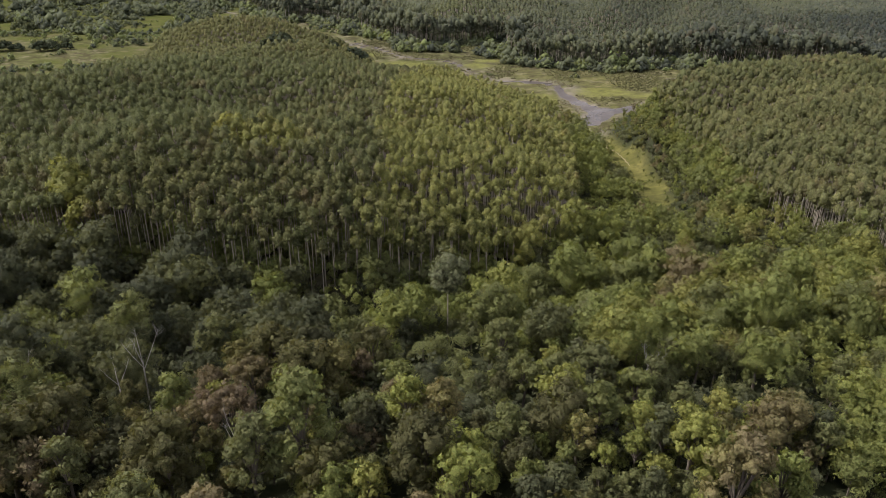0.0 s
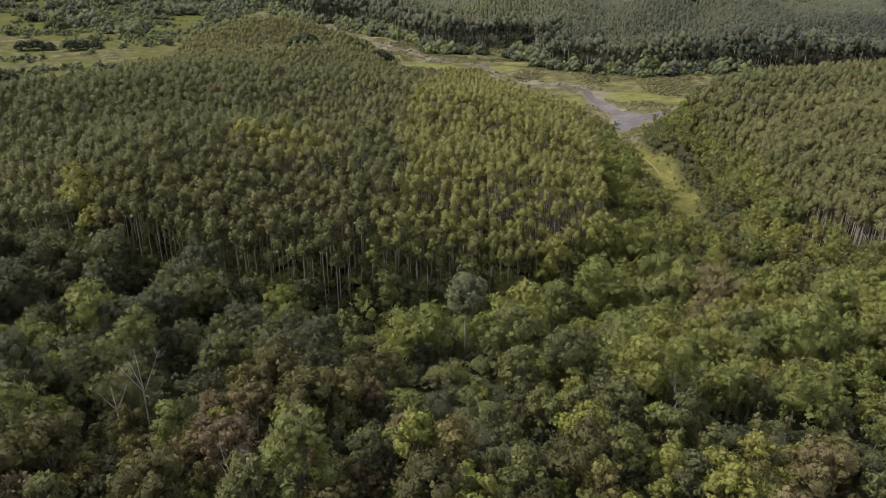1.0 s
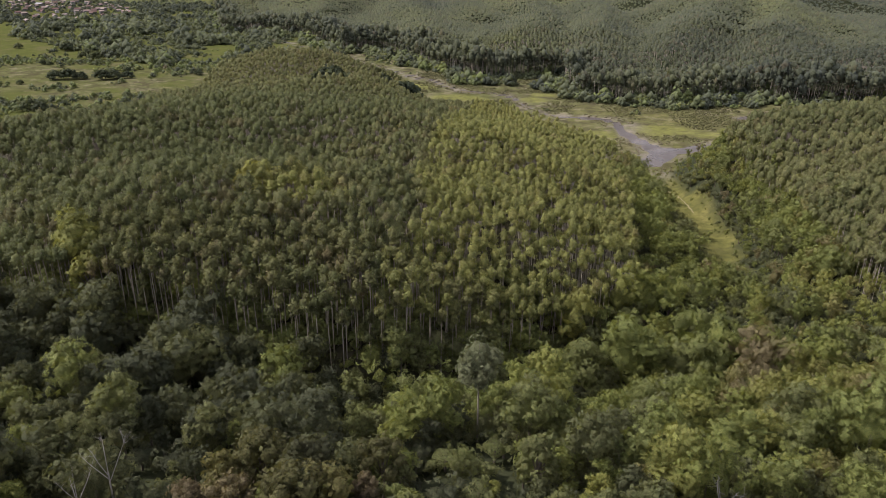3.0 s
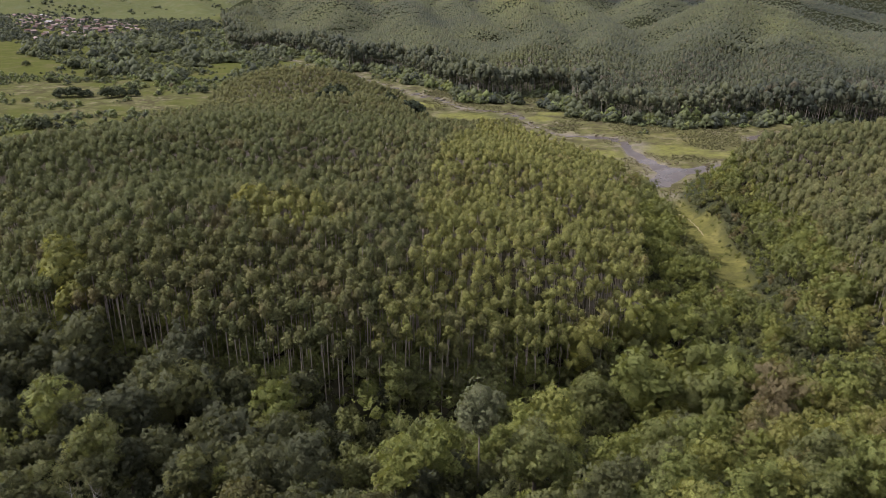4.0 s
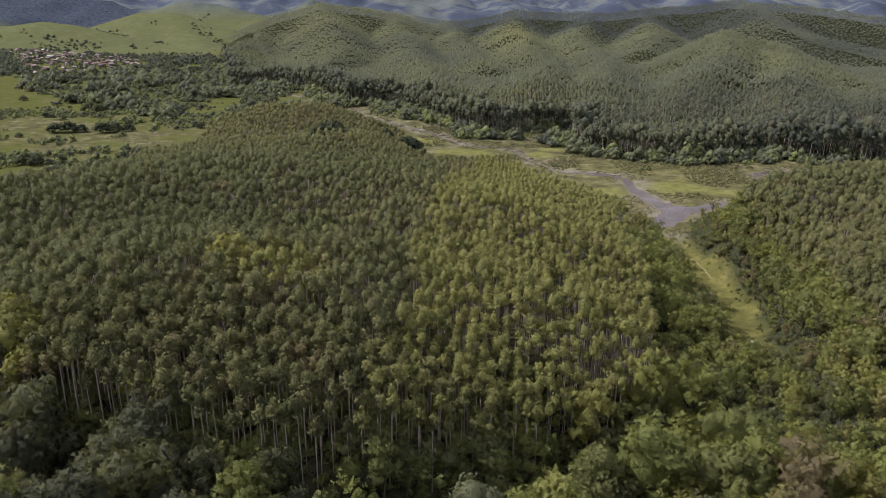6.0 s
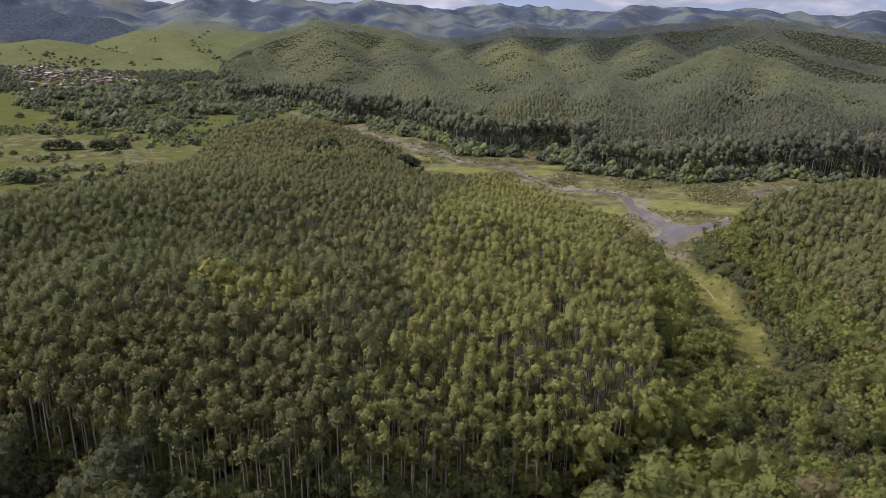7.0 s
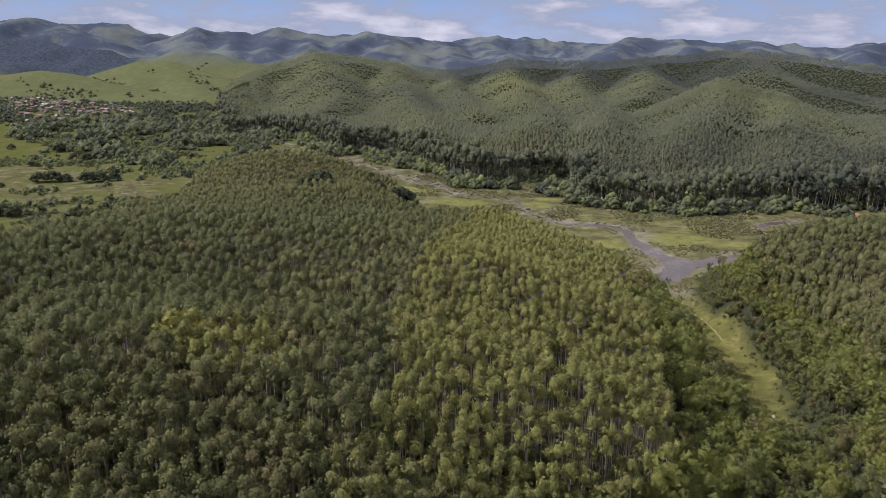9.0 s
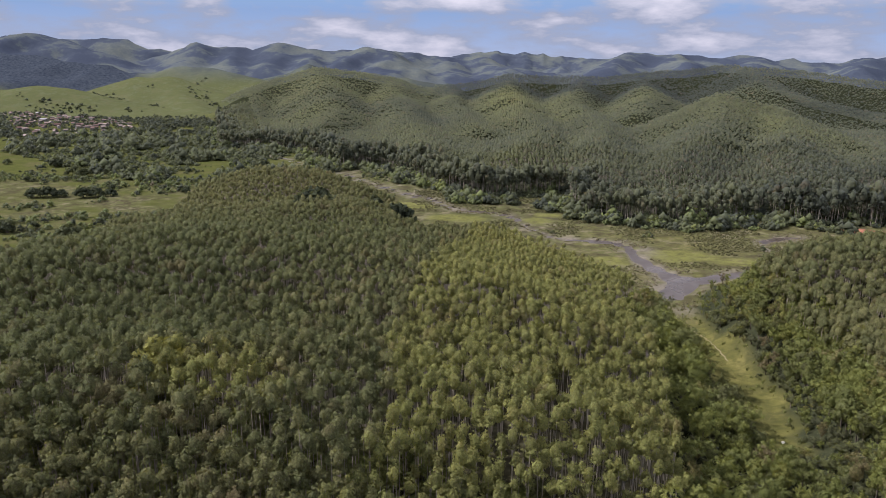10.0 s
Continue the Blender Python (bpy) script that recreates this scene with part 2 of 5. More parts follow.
    col = mix_node(N, L, attr("hazed_far_hills"), col, hills)
    b = N("ShaderNodeBsdfPrincipled")
    b.inputs["Roughness"].default_value, b.inputs["Specular IOR Level"].default_value = 0.95, 0.0
    L(col, b.inputs["Base Color"])
    bp = N("ShaderNodeBump")
    bp.inputs["Strength"].default_value, bp.inputs["Distance"].default_value = 0.35, 0.6
    L(fine, bp.inputs["Height"])
    L(bp.outputs[0], b.inputs["Normal"])
    o = N("ShaderNodeOutputMaterial")
    L(b.outputs[0], o.inputs["Surface"])
    return m


def water_material():
    m, nt, N, L = shader("still_brown_water")
    pos = N("ShaderNodeNewGeometry").outputs["Position"]
    b = N("ShaderNodeBsdfPrincipled")
    L(math_node(N, L, "MULTIPLY_ADD", noise_node(N, L, 0.05, 3.0, 0.6, pos), 0.5, 0.05), b.inputs["Roughness"])
    b.inputs["Specular IOR Level"].default_value = 0.09
    L(ramp_node(N, L, noise_node(N, L, 0.08, 4.0, 0.6, pos), [(0.35, (0.042, 0.033, 0.026)), (0.7, (0.070, 0.056, 0.046))]), b.inputs["Base Color"])
    bp = N("ShaderNodeBump")
    bp.inputs["Strength"].default_value, bp.inputs["Distance"].default_value = 0.15, 0.05
    L(noise_node(N, L, 1.2, 3.0, 0.5, pos), bp.inputs["Height"])
    L(bp.outputs[0], b.inputs["Normal"])
    o = N("ShaderNodeOutputMaterial")
    L(b.outputs[0], o.inputs["Surface"])
    return m


M_GROUND, M_WATER = ground_material(), water_material()
M_ROOF = plain_material("clay_roof_tiles", [(0.2, (0.09, 0.050, 0.040)), (0.5, (0.12, 0.076, 0.064)), (0.8, (0.20, 0.155, 0.135))], 0.8, per_object=0.9)
M_SHEET = plain_material("pale_sheet_roof", [(0.3, (0.14, 0.132, 0.128)), (0.7, (0.27, 0.258, 0.246))], 0.8, rough=0.5)
M_WALL = plain_material("painted_plaster", [(0.2, (0.09, 0.08, 0.07)), (0.6, (0.12, 0.108, 0.095)), (0.95, (0.25, 0.235, 0.22))], 0.6, per_object=0.7)
M_DOOR = plain_material("dark_openings", [(0.3, (0.03, 0.03, 0.035)), (0.7, (0.07, 0.065, 0.06))], 2.0, rough=0.4)
M_STONE = plain_material("pale_limestone", [(0.3, (0.40, 0.36, 0.30)), (0.7, (0.72, 0.68, 0.60))], 1.5, bump=0.5)
M_TRACK = plain_material("trodden_soil", [(0.3, (0.13, 0.112, 0.055)), (0.7, (0.20, 0.17, 0.09))], 0.7, rough=0.95)

# ---- the lie of the land ----
# hills: x, y, spread, height
NEAR_HILLS = [(-28, 90, 45, 22.5), (60, 95, 45, 25.3), (-95, 115, 45, 10.8), (-75, 205, 40, 34.5), (-130, 300, 60, 26.6), (-60, 370, 60, 29.0), (-110, 520, 55, 32.2), (-98, 606, 26, 10.0), (-140, 640, 30, 9.0), (-215, 500, 40, 6.0), (10, 300, 45, 29.2), (-190, 640, 55, 27.8), (170, 300, 55, 25.8), (150, 410, 30, 18.4), (220, 440, 60, 25.0), (320, 450, 80, 20.0)]
SIDE_HILLS = [(170, 150, 60, 42.5), (5, 140, 25, 14.7), (-225, 230, 80, 42.6), (0, 440, 50, 7.6), (30, 20, 60, 40.8), (-150, 40, 80, 53.2), (240, 250, 70, 32.9), (-270, 430, 80, 16.7), (-25, 225, 30, 17.3), (-20, 180, 25, 14.0), (25, 225, 25, 23.2), (75, 150, 35, 13.1), (120, 220, 35, 6.8), (-165, 400, 45, 11.0), (-130, 560, 50, -9.5)]
# ridges and spurs: fall, rounding of the crest, and its line of x, y, height
WOOD_SPURS = [
    (0.44, 30, [(-662, 1700, 16), (-624, 1760, 38), (-568, 1800, 63), (-464, 1850, 94), (-366, 1880, 83), (-286, 1900, 64), (-215, 1900, 45), (-150, 1950, 48)]),
    (0.44, 30, [(-150, 1950, 48), (-9, 2000, 75), (135, 2000, 73), (248, 2000, 75), (354, 2050, 85), (550, 2100, 103), (740, 2150, 94), (961, 2100, 69), (1281, 2100, 54)]),
    (0.52, 18, [(-464, 1850, 94), (-357, 1550, 50), (-296, 1280, 16)]),
    (0.52, 18, [(-603, 1780, 47), (-527, 1560, 19), (-436, 1330, 0)]),
    (0.52, 18, [(-298, 1890, 68), (-208, 1520, 32), (-132, 1180, 14), (-81, 930, 13)]),
    (0.52, 18, [(-1, 1980, 74), (-2, 1750, 57), (23, 1450, 36), (45, 1170, 23), (21, 900, 19)]),
    (0.52, 18, [(-150, 1950, 48), (-122, 1620, 27), (-45, 1230, 16)]),
    (0.52, 18, [(178, 2000, 73), (123, 1620, 36), (149, 1250, 24), (108, 950, 19), (113, 800, 15)]),
    (0.52, 18, [(245, 1230, 27), (299, 1310, 45), (353, 1350, 60), (417, 1360, 47), (458, 1280, 30), (483, 1060, 3)]),
    (0.52, 18, [(353, 1350, 60), (264, 1060, 34), (187, 830, 21)]),
    (0.52, 18, [(436, 1320, 39), (342, 1000, 26), (285, 820, 20)]),
    (0.44, 30, [(579, 2100, 101), (540, 1780, 70), (613, 1620, 43), (696, 1520, 25), (807, 1400, 11)]),
    (0.52, 18, [(354, 2050, 85), (299, 1720, 51), (238, 1480, 30)]),
    (0.52, 18, [(359, 800, 21), (314, 800, 20), (273, 760, 19)]),
]
PASTURE_SPURS = [
    (0.3, 30, [(-1698, 1950, 24), (-1466, 1950, 34), (-1367, 1950, 43), (-1269, 1950, 57), (-1177, 1930, 52), (-1023, 1900, 26), (-870, 1860, 0)]),
    (0.34, 30, [(-1188, 2150, 34), (-1125, 2220, 75), (-1010, 2200, 72), (-903, 2150, 54), (-793, 2080, 36)]),
    (0.34, 25, [(-1010, 2200, 72), (-892, 2030, 38), (-776, 1850, 9)]),
    (0.34, 25, [(-1115, 2200, 72), (-1013, 2030, 37)]),
    (0.4, 30, [(-1091, 2500, 101), (-936, 2450, 81), (-814, 2400, 62)]),
    (0.4, 30, [(-850, 2500, 57), (-698, 2550, 99), (-582, 2550, 87), (-390, 2550, 67), (-214, 2500, 52)]),
    (0.36, 40, [(-2263, 2500, 202), (-1954, 2500, 170), (-1716, 2450, 138), (-1556, 2450, 128), (-1420, 2450, 104), (-1255, 2430, 75)]),
]
FAR_SPURS = [
    (0.36, 40, [(-2519, 2900, 193), (-2180, 2900, 182), (-1997, 2900, 200), (-1906, 2900, 222), (-1830, 2900, 205), (-1676, 2850, 163), (-1538, 2800, 121), (-1415, 2750, 75)]),
    (0.4, 30, [(-3149, 3300, 250), (-2118, 3400, 188), (-1939, 3400, 192), (-1800, 3400, 205), (-1682, 3400, 168), (-1549, 3400, 144)]),
    (0.4, 30, [(-1547, 3000, 81), (-1382, 3100, 159), (-1295, 3100, 180), (-1207, 3150, 168), (-1085, 3150, 162), (-962, 3150, 179), (-854, 3150, 164), (-651, 3150, 170), (-509, 3150, 153), (-408, 3100, 89)]),
    (0.42, 20, [(-1295, 3100, 180), (-1218, 2780, 104)]),
    (0.42, 20, [(-1158, 3150, 166), (-1073, 2800, 101)]),
    (0.42, 20, [(-962, 3150, 179), (-932, 2800, 90)]),
    (0.42, 20, [(-818, 3150, 164), (-761, 2850, 103)]),
    (0.42, 20, [(-639, 3150, 170), (-653, 2850, 96)]),
    (0.42, 20, [(-509, 3150, 153), (-513, 2850, 93)]),
    (0.36, 30, [(-525, 3400, 147), (-373, 3400, 144), (-146, 3400, 124), (77, 3300, 98)]),
    (0.38, 20, [(-297, 3400, 140), (-222, 2950, 71)]),
    (0.38, 20, [(-449, 3400, 143), (-354, 2950, 76)]),
    (0.38, 20, [(-96, 3400, 119), (-16, 2950, 80)]),
    (0.4, 40, [(-297, 4500, 149), (-98, 4500, 173), (133, 4500, 156), (428, 4500, 130)]),
    (0.4, 30, [(266, 3600, 107), (419, 3600, 141), (520, 3600, 159), (622, 3600, 155), (722, 3600, 173), (824, 3600, 154), (1000, 3600, 148), (1247, 3600, 148), (1446, 3600, 125), (1588, 3600, 148), (1779, 3600, 155), (2425, 3600, 193)]),
    (0.42, 20, [(520, 3600, 159), (396, 3100, 103)]),
    (0.42, 20, [(748, 3600, 169), (680, 3100, 106)]),
    (0.42, 20, [(1124, 3600, 147), (927, 3100, 108)]),
    (0.42, 20, [(1588, 3600, 148), (1329, 3100, 99)]),
]
GULLY = [(-85, 149, 44), (-36, 148, 37), (-8, 157, 32), (14, 171, 27), (40, 185, 25), (60, 207, 22), (78, 235, 18), (94, 290, 13.5), (102, 335, 6), (105, 380, 0.5), (98, 430, 0), (104, 490, 0)]
RIVER = [(-420, 1180, 3), (-300, 1040, 3), (-200, 930, 3), (-114, 820, 2.5), (-74, 781, 2.5), (-48, 736, 3), (-31, 725, 3), (-5, 719, 3), (10, 700, 2.5), (21, 661, 2), (42, 629, 3.5),
         (65, 624, 4.5), (86, 620, 5), (94, 606, 5.5), (94, 586, 5), (98, 565, 5.5), (104, 546, 6), (112, 530, 8), (112, 515, 11), (100, 494, 11)]
OUTLET = [(112, 530, 8), (124, 527, 9), (138, 536, 7), (153, 546, 4), (168, 556, 1), (190, 600, 1), (200, 640, 3), (214, 650, 6), (227, 656, 4)]
# lush patches of grass in the marsh: x, y and half widths
LUSH = [(-101, 739, 32, 20), (-135, 780, 26, 14), (-40, 692, 28, 15), (28, 690, 17, 12), (125, 585, 34, 17), (162, 572, 22, 11), (74, 566, 26, 12), (40, 714, 14, 9)]


def lattice(ix, iy, seed):
    n = (ix * 374761393 + iy * 668265263 + seed * 982451653) & 0x7FFFFFFF
    n = ((n ^ (n >> 13)) * 1274126177) & 0x7FFFFFFF
    return ((n ^ (n >> 16)) & 0xFFFF) / 65535.0


def value_noise(x, y, seed=0):
    fx, fy = np.floor(x), np.floor(y)
    ix, iy = fx.astype(np.int64), fy.astype(np.int64)
    u, v = x - fx, y - fy
    u, v = u * u * (3 - 2 * u), v * v * (3 - 2 * v)
    a, b = lattice(ix, iy, seed), lattice(ix + 1, iy, seed)
    c, d = lattice(ix, iy + 1, seed), lattice(ix + 1, iy + 1, seed)
    return (a + (b - a) * u) * (1 - v) + (c + (d - c) * u) * v


def fbm(x, y, size, octaves=4, seed=0):
    total, amp, norm = 0.0, 1.0, 0.0
    for k in range(octaves):
        total = total + amp * value_noise(x / size * 2 ** k, y / size * 2 ** k, seed + k)
        norm, amp = norm + amp, amp * 0.5
    return total / norm


def smooth(a, b, v):
    s = np.clip((v - a) / (b - a), 0, 1)
    return s * s * (3 - 2 * s)


def along(line, x, y):
    """Distance to a line of (x, y, value), and the value at its nearest place."""
    best, val = np.full(np.shape(x), 1e9), np.zeros(np.shape(x))
    for (a, b, c), (d, e, f) in zip(line, line[1:]):
        t = np.clip(((x - a) * (d - a) + (y - b) * (e - b)) / ((d - a) ** 2 + (e - b) ** 2), 0, 1)
        dist = np.hypot(x - a - t * (d - a), y - b - t * (e - b))
        near = dist < best
        best, val = np.where(near, dist, best), np.where(near, c + t * (f - c), val)
    return best, val


def inside(poly, x, y):
    hit = np.zeros(np.shape(x), bool)
    for (a, b), (c, d) in zip(poly, poly[1:] + poly[:1]):
        if b != d:
            hit ^= ((b > y) != (d > y)) & (x < (c - a) * (y - b) / (d - b) + a)
    return hit


def hills(group, x, y):
    return sum(h * np.exp(-((x - a) ** 2 + (y - b) ** 2) / (2 * s * s)) for a, b, s, h in group)


def spurs(group, x, y):
    """Ridges that meet in creased valleys; 0 on the valley floor."""
    total = np.ones(np.shape(x))
    for fall, soft, line in group:
        d, crest = along(line, x, y)
        total = total + np.exp(np.clip((crest - fall * (np.sqrt(d * d + soft * soft) - soft)) / 5.0, -40, 60))
    return 5.0 * np.log(total)


def river_depth(x, y):
    wig = (fbm(x, y, 22, 3, 5) - 0.5) * 6
    d1, w1 = along(RIVER, x, y)
    d2, w2 = along(OUTLET, x, y)
    k = np.minimum((d1 + wig) / np.maximum(w1, 1), (d2 + wig) / np.maximum(w2, 1))
    return k


def ground(x, y):
    shape = np.shape(x)
    x, y = np.atleast_1d(np.asarray(x, float)), np.atleast_1d(np.asarray(y, float))
    near = hills(NEAR_HILLS, x, y) + hills(SIDE_HILLS, x, y)
    d, floor_z = along(GULLY, x, y)
    s = np.clip((d + (fbm(x, y, 30, 2, 9) - 0.5) * 6 - 3) / (17 + 12 * smooth(235, 265, y)), 0, 1)
    s = s * s * (3 - 2 * s)
    near = near * s + floor_z * (1 - s)
    z = near + 0.0
    back = y > 640
    if np.any(back):
        bx, by = x[back] + 30 * (fbm(x[back], y[back], 170, 2, 13) - 0.5), y[back] + 30 * (fbm(x[back], y[back], 170, 2, 14) - 0.5)
        z[back] += np.maximum(spurs(WOOD_SPURS, bx, by), np.maximum(spurs(PASTURE_SPURS, bx, by), spurs(FAR_SPURS, bx, by)))
    sunk = np.maximum(z - 3.5, 0) + 0.25 * np.minimum(z, 3.5)
    z = np.where(y > 440, z + (sunk - z) * smooth(440, 520, y), z)
    r = np.hypot(x, y)
    rough = smooth(900, 1600, r) * smooth(4, 40, z)
    z = z + rough * (0.5 - 2.2 * np.abs(fbm(x, y, 240, 3, 3) - 0.5)) * (8 + 26 * smooth(2400, 2800, r))
    z = z + smooth(2300, 2800, r) * smooth(20, 60, z) * 26 * (0.35 - np.abs(fbm(x, y, 130, 3, 15) - 0.5) * 2)
    z = z + smooth(4, 20, z) * (fbm(x, y, 45, 3, 1) - 0.5) * 5
    aside = np.where(y > 100, smooth(0.72, 0.95, np.abs(x) / np.maximum(y, 1)), 1.0)
    lift = aside * smooth(2600, 3700, r) * (1 + 0.75 * np.clip(-x / 3000, 0, 1))
    crest = 1 - 3.0 * np.abs(fbm(x, y, 800, 2, 21) - 0.5)
    spur = 1 - 3.0 * np.abs(fbm(x, y, 330, 3, 29) - 0.5)
    z = z + lift * (0.88 - 0.24 * smooth(-2700, -1600, x) + 0.32 * smooth(-300, 500, x)) * (32 + 80 * crest + 55 * spur + 34 * (1 - 3 * np.abs(fbm(x, y, 150, 3, 37) - 0.5)))
    z = z + (fbm(x, y, 60, 3, 7) - 0.5) * 1.2
    k = river_depth(x, y)
    flat = smooth(2.6, 1.0, k) * smooth(12, 4, z)
    z = z * (1 - flat) + 0.05 * flat - flat * (0.15 + 1.5 * smooth(1.0, 0.3, k) - 0.3 * smooth(0.45, 0.6, fbm(x, y, 18, 3, 33)))
    return z.reshape(shape)


PLANTATION = [(-330, 150), (-215, 168), (-120, 172), (-80, 165), (-35, 162), (-8, 171), (12, 187), (30, 201), (44, 218), (50, 250), (56, 300), (60, 350), (60, 385), (58, 425), (72, 446),
              (68, 474), (54, 498), (38, 526), (20, 552), (4, 582), (-14, 584), (-32, 556), (-46, 524), (-62, 512), (-70, 540), (-72, 588), (-92, 626), (-122, 652), (-160, 684), (-182, 696), (-232, 700), (-248, 650),
              (-238, 604), (-228, 545), (-236, 500), (-214, 440), (-204, 405), (-206, 338), (-258, 290)]
EAST_STAND = [(260, 162), (122, 172), (118, 205), (117, 245), (120, 285), (126, 320), (128, 350), (127, 395), (126, 425), (132, 452), (148, 482), (180, 512), (260, 532), (420, 560), (500, 480), (400, 300)]
MEADOW = [(92, 482), (80, 470), (82, 440), (86, 409), (86, 377), (88, 340), (88, 318), (89, 290), (101, 288), (107, 318), (113, 342), (117, 394), (113, 418), (108, 452), (110, 478)]
NATIVE = [(-330, -80), (330, -80), (330, 162), (260, 164), (124, 174), (122, 245), (130, 285), (140, 320), (142, 350), (140, 395), (132, 440), (132, 490), (144, 522), (130, 517), (117, 494), (110, 472), (108, 452),
          (113, 418), (117, 394), (113, 342), (107, 318), (101, 288), (89, 290), (88, 318), (87, 340), (85, 377), (85, 409), (80, 452), (74, 450), (60, 420), (60, 350), (56, 300), (50, 250), (44, 218), (30, 201),
          (12, 187), (-8, 171), (-35, 162), (-80, 165), (-120, 172), (-330, 150)]
WOOD = [(-650, 1660), (-520, 1350), (-442, 1160), (-313, 1130), (-208, 970), (-151, 972), (-81, 855), (-35, 795), (4, 795), (61, 825), (69, 715), (105, 697), (146, 692),
        (177, 706), (223, 719), (260, 698), (312, 702), (420, 690), (640, 640), (1200, 900), (2200, 2600), (200, 2900), (-260, 2300), (-640, 2180), (-700, 1900)]
SCRUB = [(-345, 800), (-290, 880), (-200, 940), (-313, 1100), (-442, 1150), (-560, 1300), (-760, 1240), (-720, 1060), (-590, 960), (-480, 880)]


# ---- ground and water ----
def steps(edges):
    """Coordinates that run through (from, to, step) spans."""
    out = [edges[0][0]]
    for a, b, s in edges:
        n = max(1, round((b - a) / s))
        out += [a + (b - a) * (i + 1) / n for i in range(n)]
    return np.array(out)


def mesh_from(name, verts, tris, mats, index=None, tint=None, normal=None):
    me = bpy.data.meshes.new(name)
    n, k = len(verts), tris.shape[1]
    me.vertices.add(n)
    me.vertices.foreach_set("co", np.ascontiguousarray(verts, np.float32).ravel())
    me.loops.add(len(tris) * k)
    me.loops.foreach_set("vertex_index", np.ascontiguousarray(tris, np.int32).ravel())
    me.polygons.add(len(tris))
    me.polygons.foreach_set("loop_start", np.arange(0, len(tris) * k, k, dtype=np.int32))
    for m in mats:
        me.materials.append(m)
    if index is not None:
        me.polygons.foreach_set("material_index", np.ascontiguousarray(index, np.int32))
    if tint is not None:
        me.attributes.new("tint", "FLOAT", "POINT").data.foreach_set("value", np.ascontiguousarray(tint, np.float32))
    me.update(calc_edges=True)
    if normal is not None:
        me.attributes.new("custom_normal", "FLOAT_VECTOR", "POINT").data.foreach_set("vector", np.ascontiguousarray(unit(normal), np.float32).ravel())
        me.update()
    return me


GRID = []


def surface(x, y):
    """The height of the built sheet of ground."""
    xs, ys, z = GRID
    i, j = int(np.searchsorted(xs, x)) - 1, int(np.searchsorted(ys, y)) - 1
    u, v = (x - xs[i]) / (xs[i + 1] - xs[i]), (y - ys[j]) / (ys[j + 1] - ys[j])
    return float((z[j, i] * (1 - u) + z[j, i + 1] * u) * (1 - v) + (z[j + 1, i] * (1 - u) + z[j + 1, i + 1] * u) * v)


def build_ground():
    xs = steps([(-6000, -2600, 130), (-2600, -900, 28), (-900, -330, 15), (-330, 330, 6.2), (330, 900, 16), (900, 2400, 40), (2400, 6000, 150)])
    ys = steps([(-6000, -400, 280), (-400, -20, 20), (-20, 420, 6), (420, 760, 5), (760, 1300, 11), (1300, 2800, 24), (2800, 3700, 36), (3700, 5200, 70), (5200, 6500, 200)])
    gx, gy = np.meshgrid(xs, ys)
    x, y = gx.ravel(), gy.ravel()
    z = ground(x, y)
    nx, ny = len(xs), len(ys)
    GRID.extend((xs, ys, z.reshape(ny, nx)))
    i = (np.arange(ny - 1)[:, None] * nx + np.arange(nx - 1)[None, :]).ravel()
    quads = np.stack([i, i + 1, i + nx + 1, i + nx], 1)
    me = mesh_from("ground", np.stack([x, y, z], 1), quads, [M_GROUND])
    me.polygons.foreach_set("use_smooth", np.ones(len(quads), bool))
    r = np.hypot(x, y)
    planted = inside(PLANTATION, x, y) | inside(EAST_STAND, x, y) | inside(NATIVE, x, y) | inside(WOOD, x, y)
    grass = np.where(planted, 0.0, 1.0)
    k = river_depth(x, y)
    marsh = smooth(14, 5, z) * (1 - planted) * smooth(-330, -230, x) * smooth(430, 500, y)
    band = smooth(0.30, 0.42, fbm(x, y, 40, 3, 41)) * smooth(0.75, 0.65, fbm(x, y, 40, 3, 41))
    marsh = np.maximum(marsh, 0.85 * (x < -240) * smooth(560, 600, y) * smooth(860, 800, y) * band)
    mud = smooth(0.25, -0.15, z) * smooth(4.2, 1.2, k) * smooth(0.30, 0.52, fbm(x, y, 16, 3, 43))
    lush = np.max([np.exp(-(((x - a) / c) ** 2 + ((y - b) / d) ** 2) ** 2) for a, b, c, d in LUSH], axis=0)
    lush = smooth(0.35, 0.6, lush + 0.7 * (fbm(x, y, 22, 3, 53) - 0.5)) * smooth(1.2, 1.9, k)
    red = np.maximum(np.exp(-((x - 285) / 18) ** 2 - ((y - 686) / 8) ** 2), np.exp(-((x - 332) / 26) ** 2 - ((y - 682) / 9) ** 2))
    red = smooth(0.35, 0.6, red + (fbm(x, y, 12, 3, 51) - 0.5) * 0.4)
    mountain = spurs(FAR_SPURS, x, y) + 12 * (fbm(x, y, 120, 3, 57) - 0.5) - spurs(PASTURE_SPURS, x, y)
    # extent of the slope that is coloured as under cloud shade
    d_cloud_dark, _ = along([(a, b, 0) for a, b, _ in PASTURE_SPURS[-1][2]], x, y)
    cloud_dark = smooth(330, 280, d_cloud_dark + 60 * (fbm(x, y, 90, 3, 55) - 0.5)) * (y < 2500) * smooth(8, 16, spurs(PASTURE_SPURS[-1:], x, y) - spurs(PASTURE_SPURS[:-1], x, y))
    # where the painted haze colour takes over, mostly by distance
    far = np.maximum(np.maximum(np.maximum(smooth(0, 8, mountain) * (y > 2300), smooth(2900, 3200, r)), cloud_dark), 0.6 * smooth(2330, 2480, y)) * (1 - inside(WOOD, x, y))
    dry = 0.75 * smooth(20, 60, x)
    pasture = smooth(-600, -750, x) * smooth(1450, 1650, y)
    under = np.where(inside(PLANTATION, x, y), 0.35, np.where(inside(EAST_STAND, x, y), 0.75, 1.0))
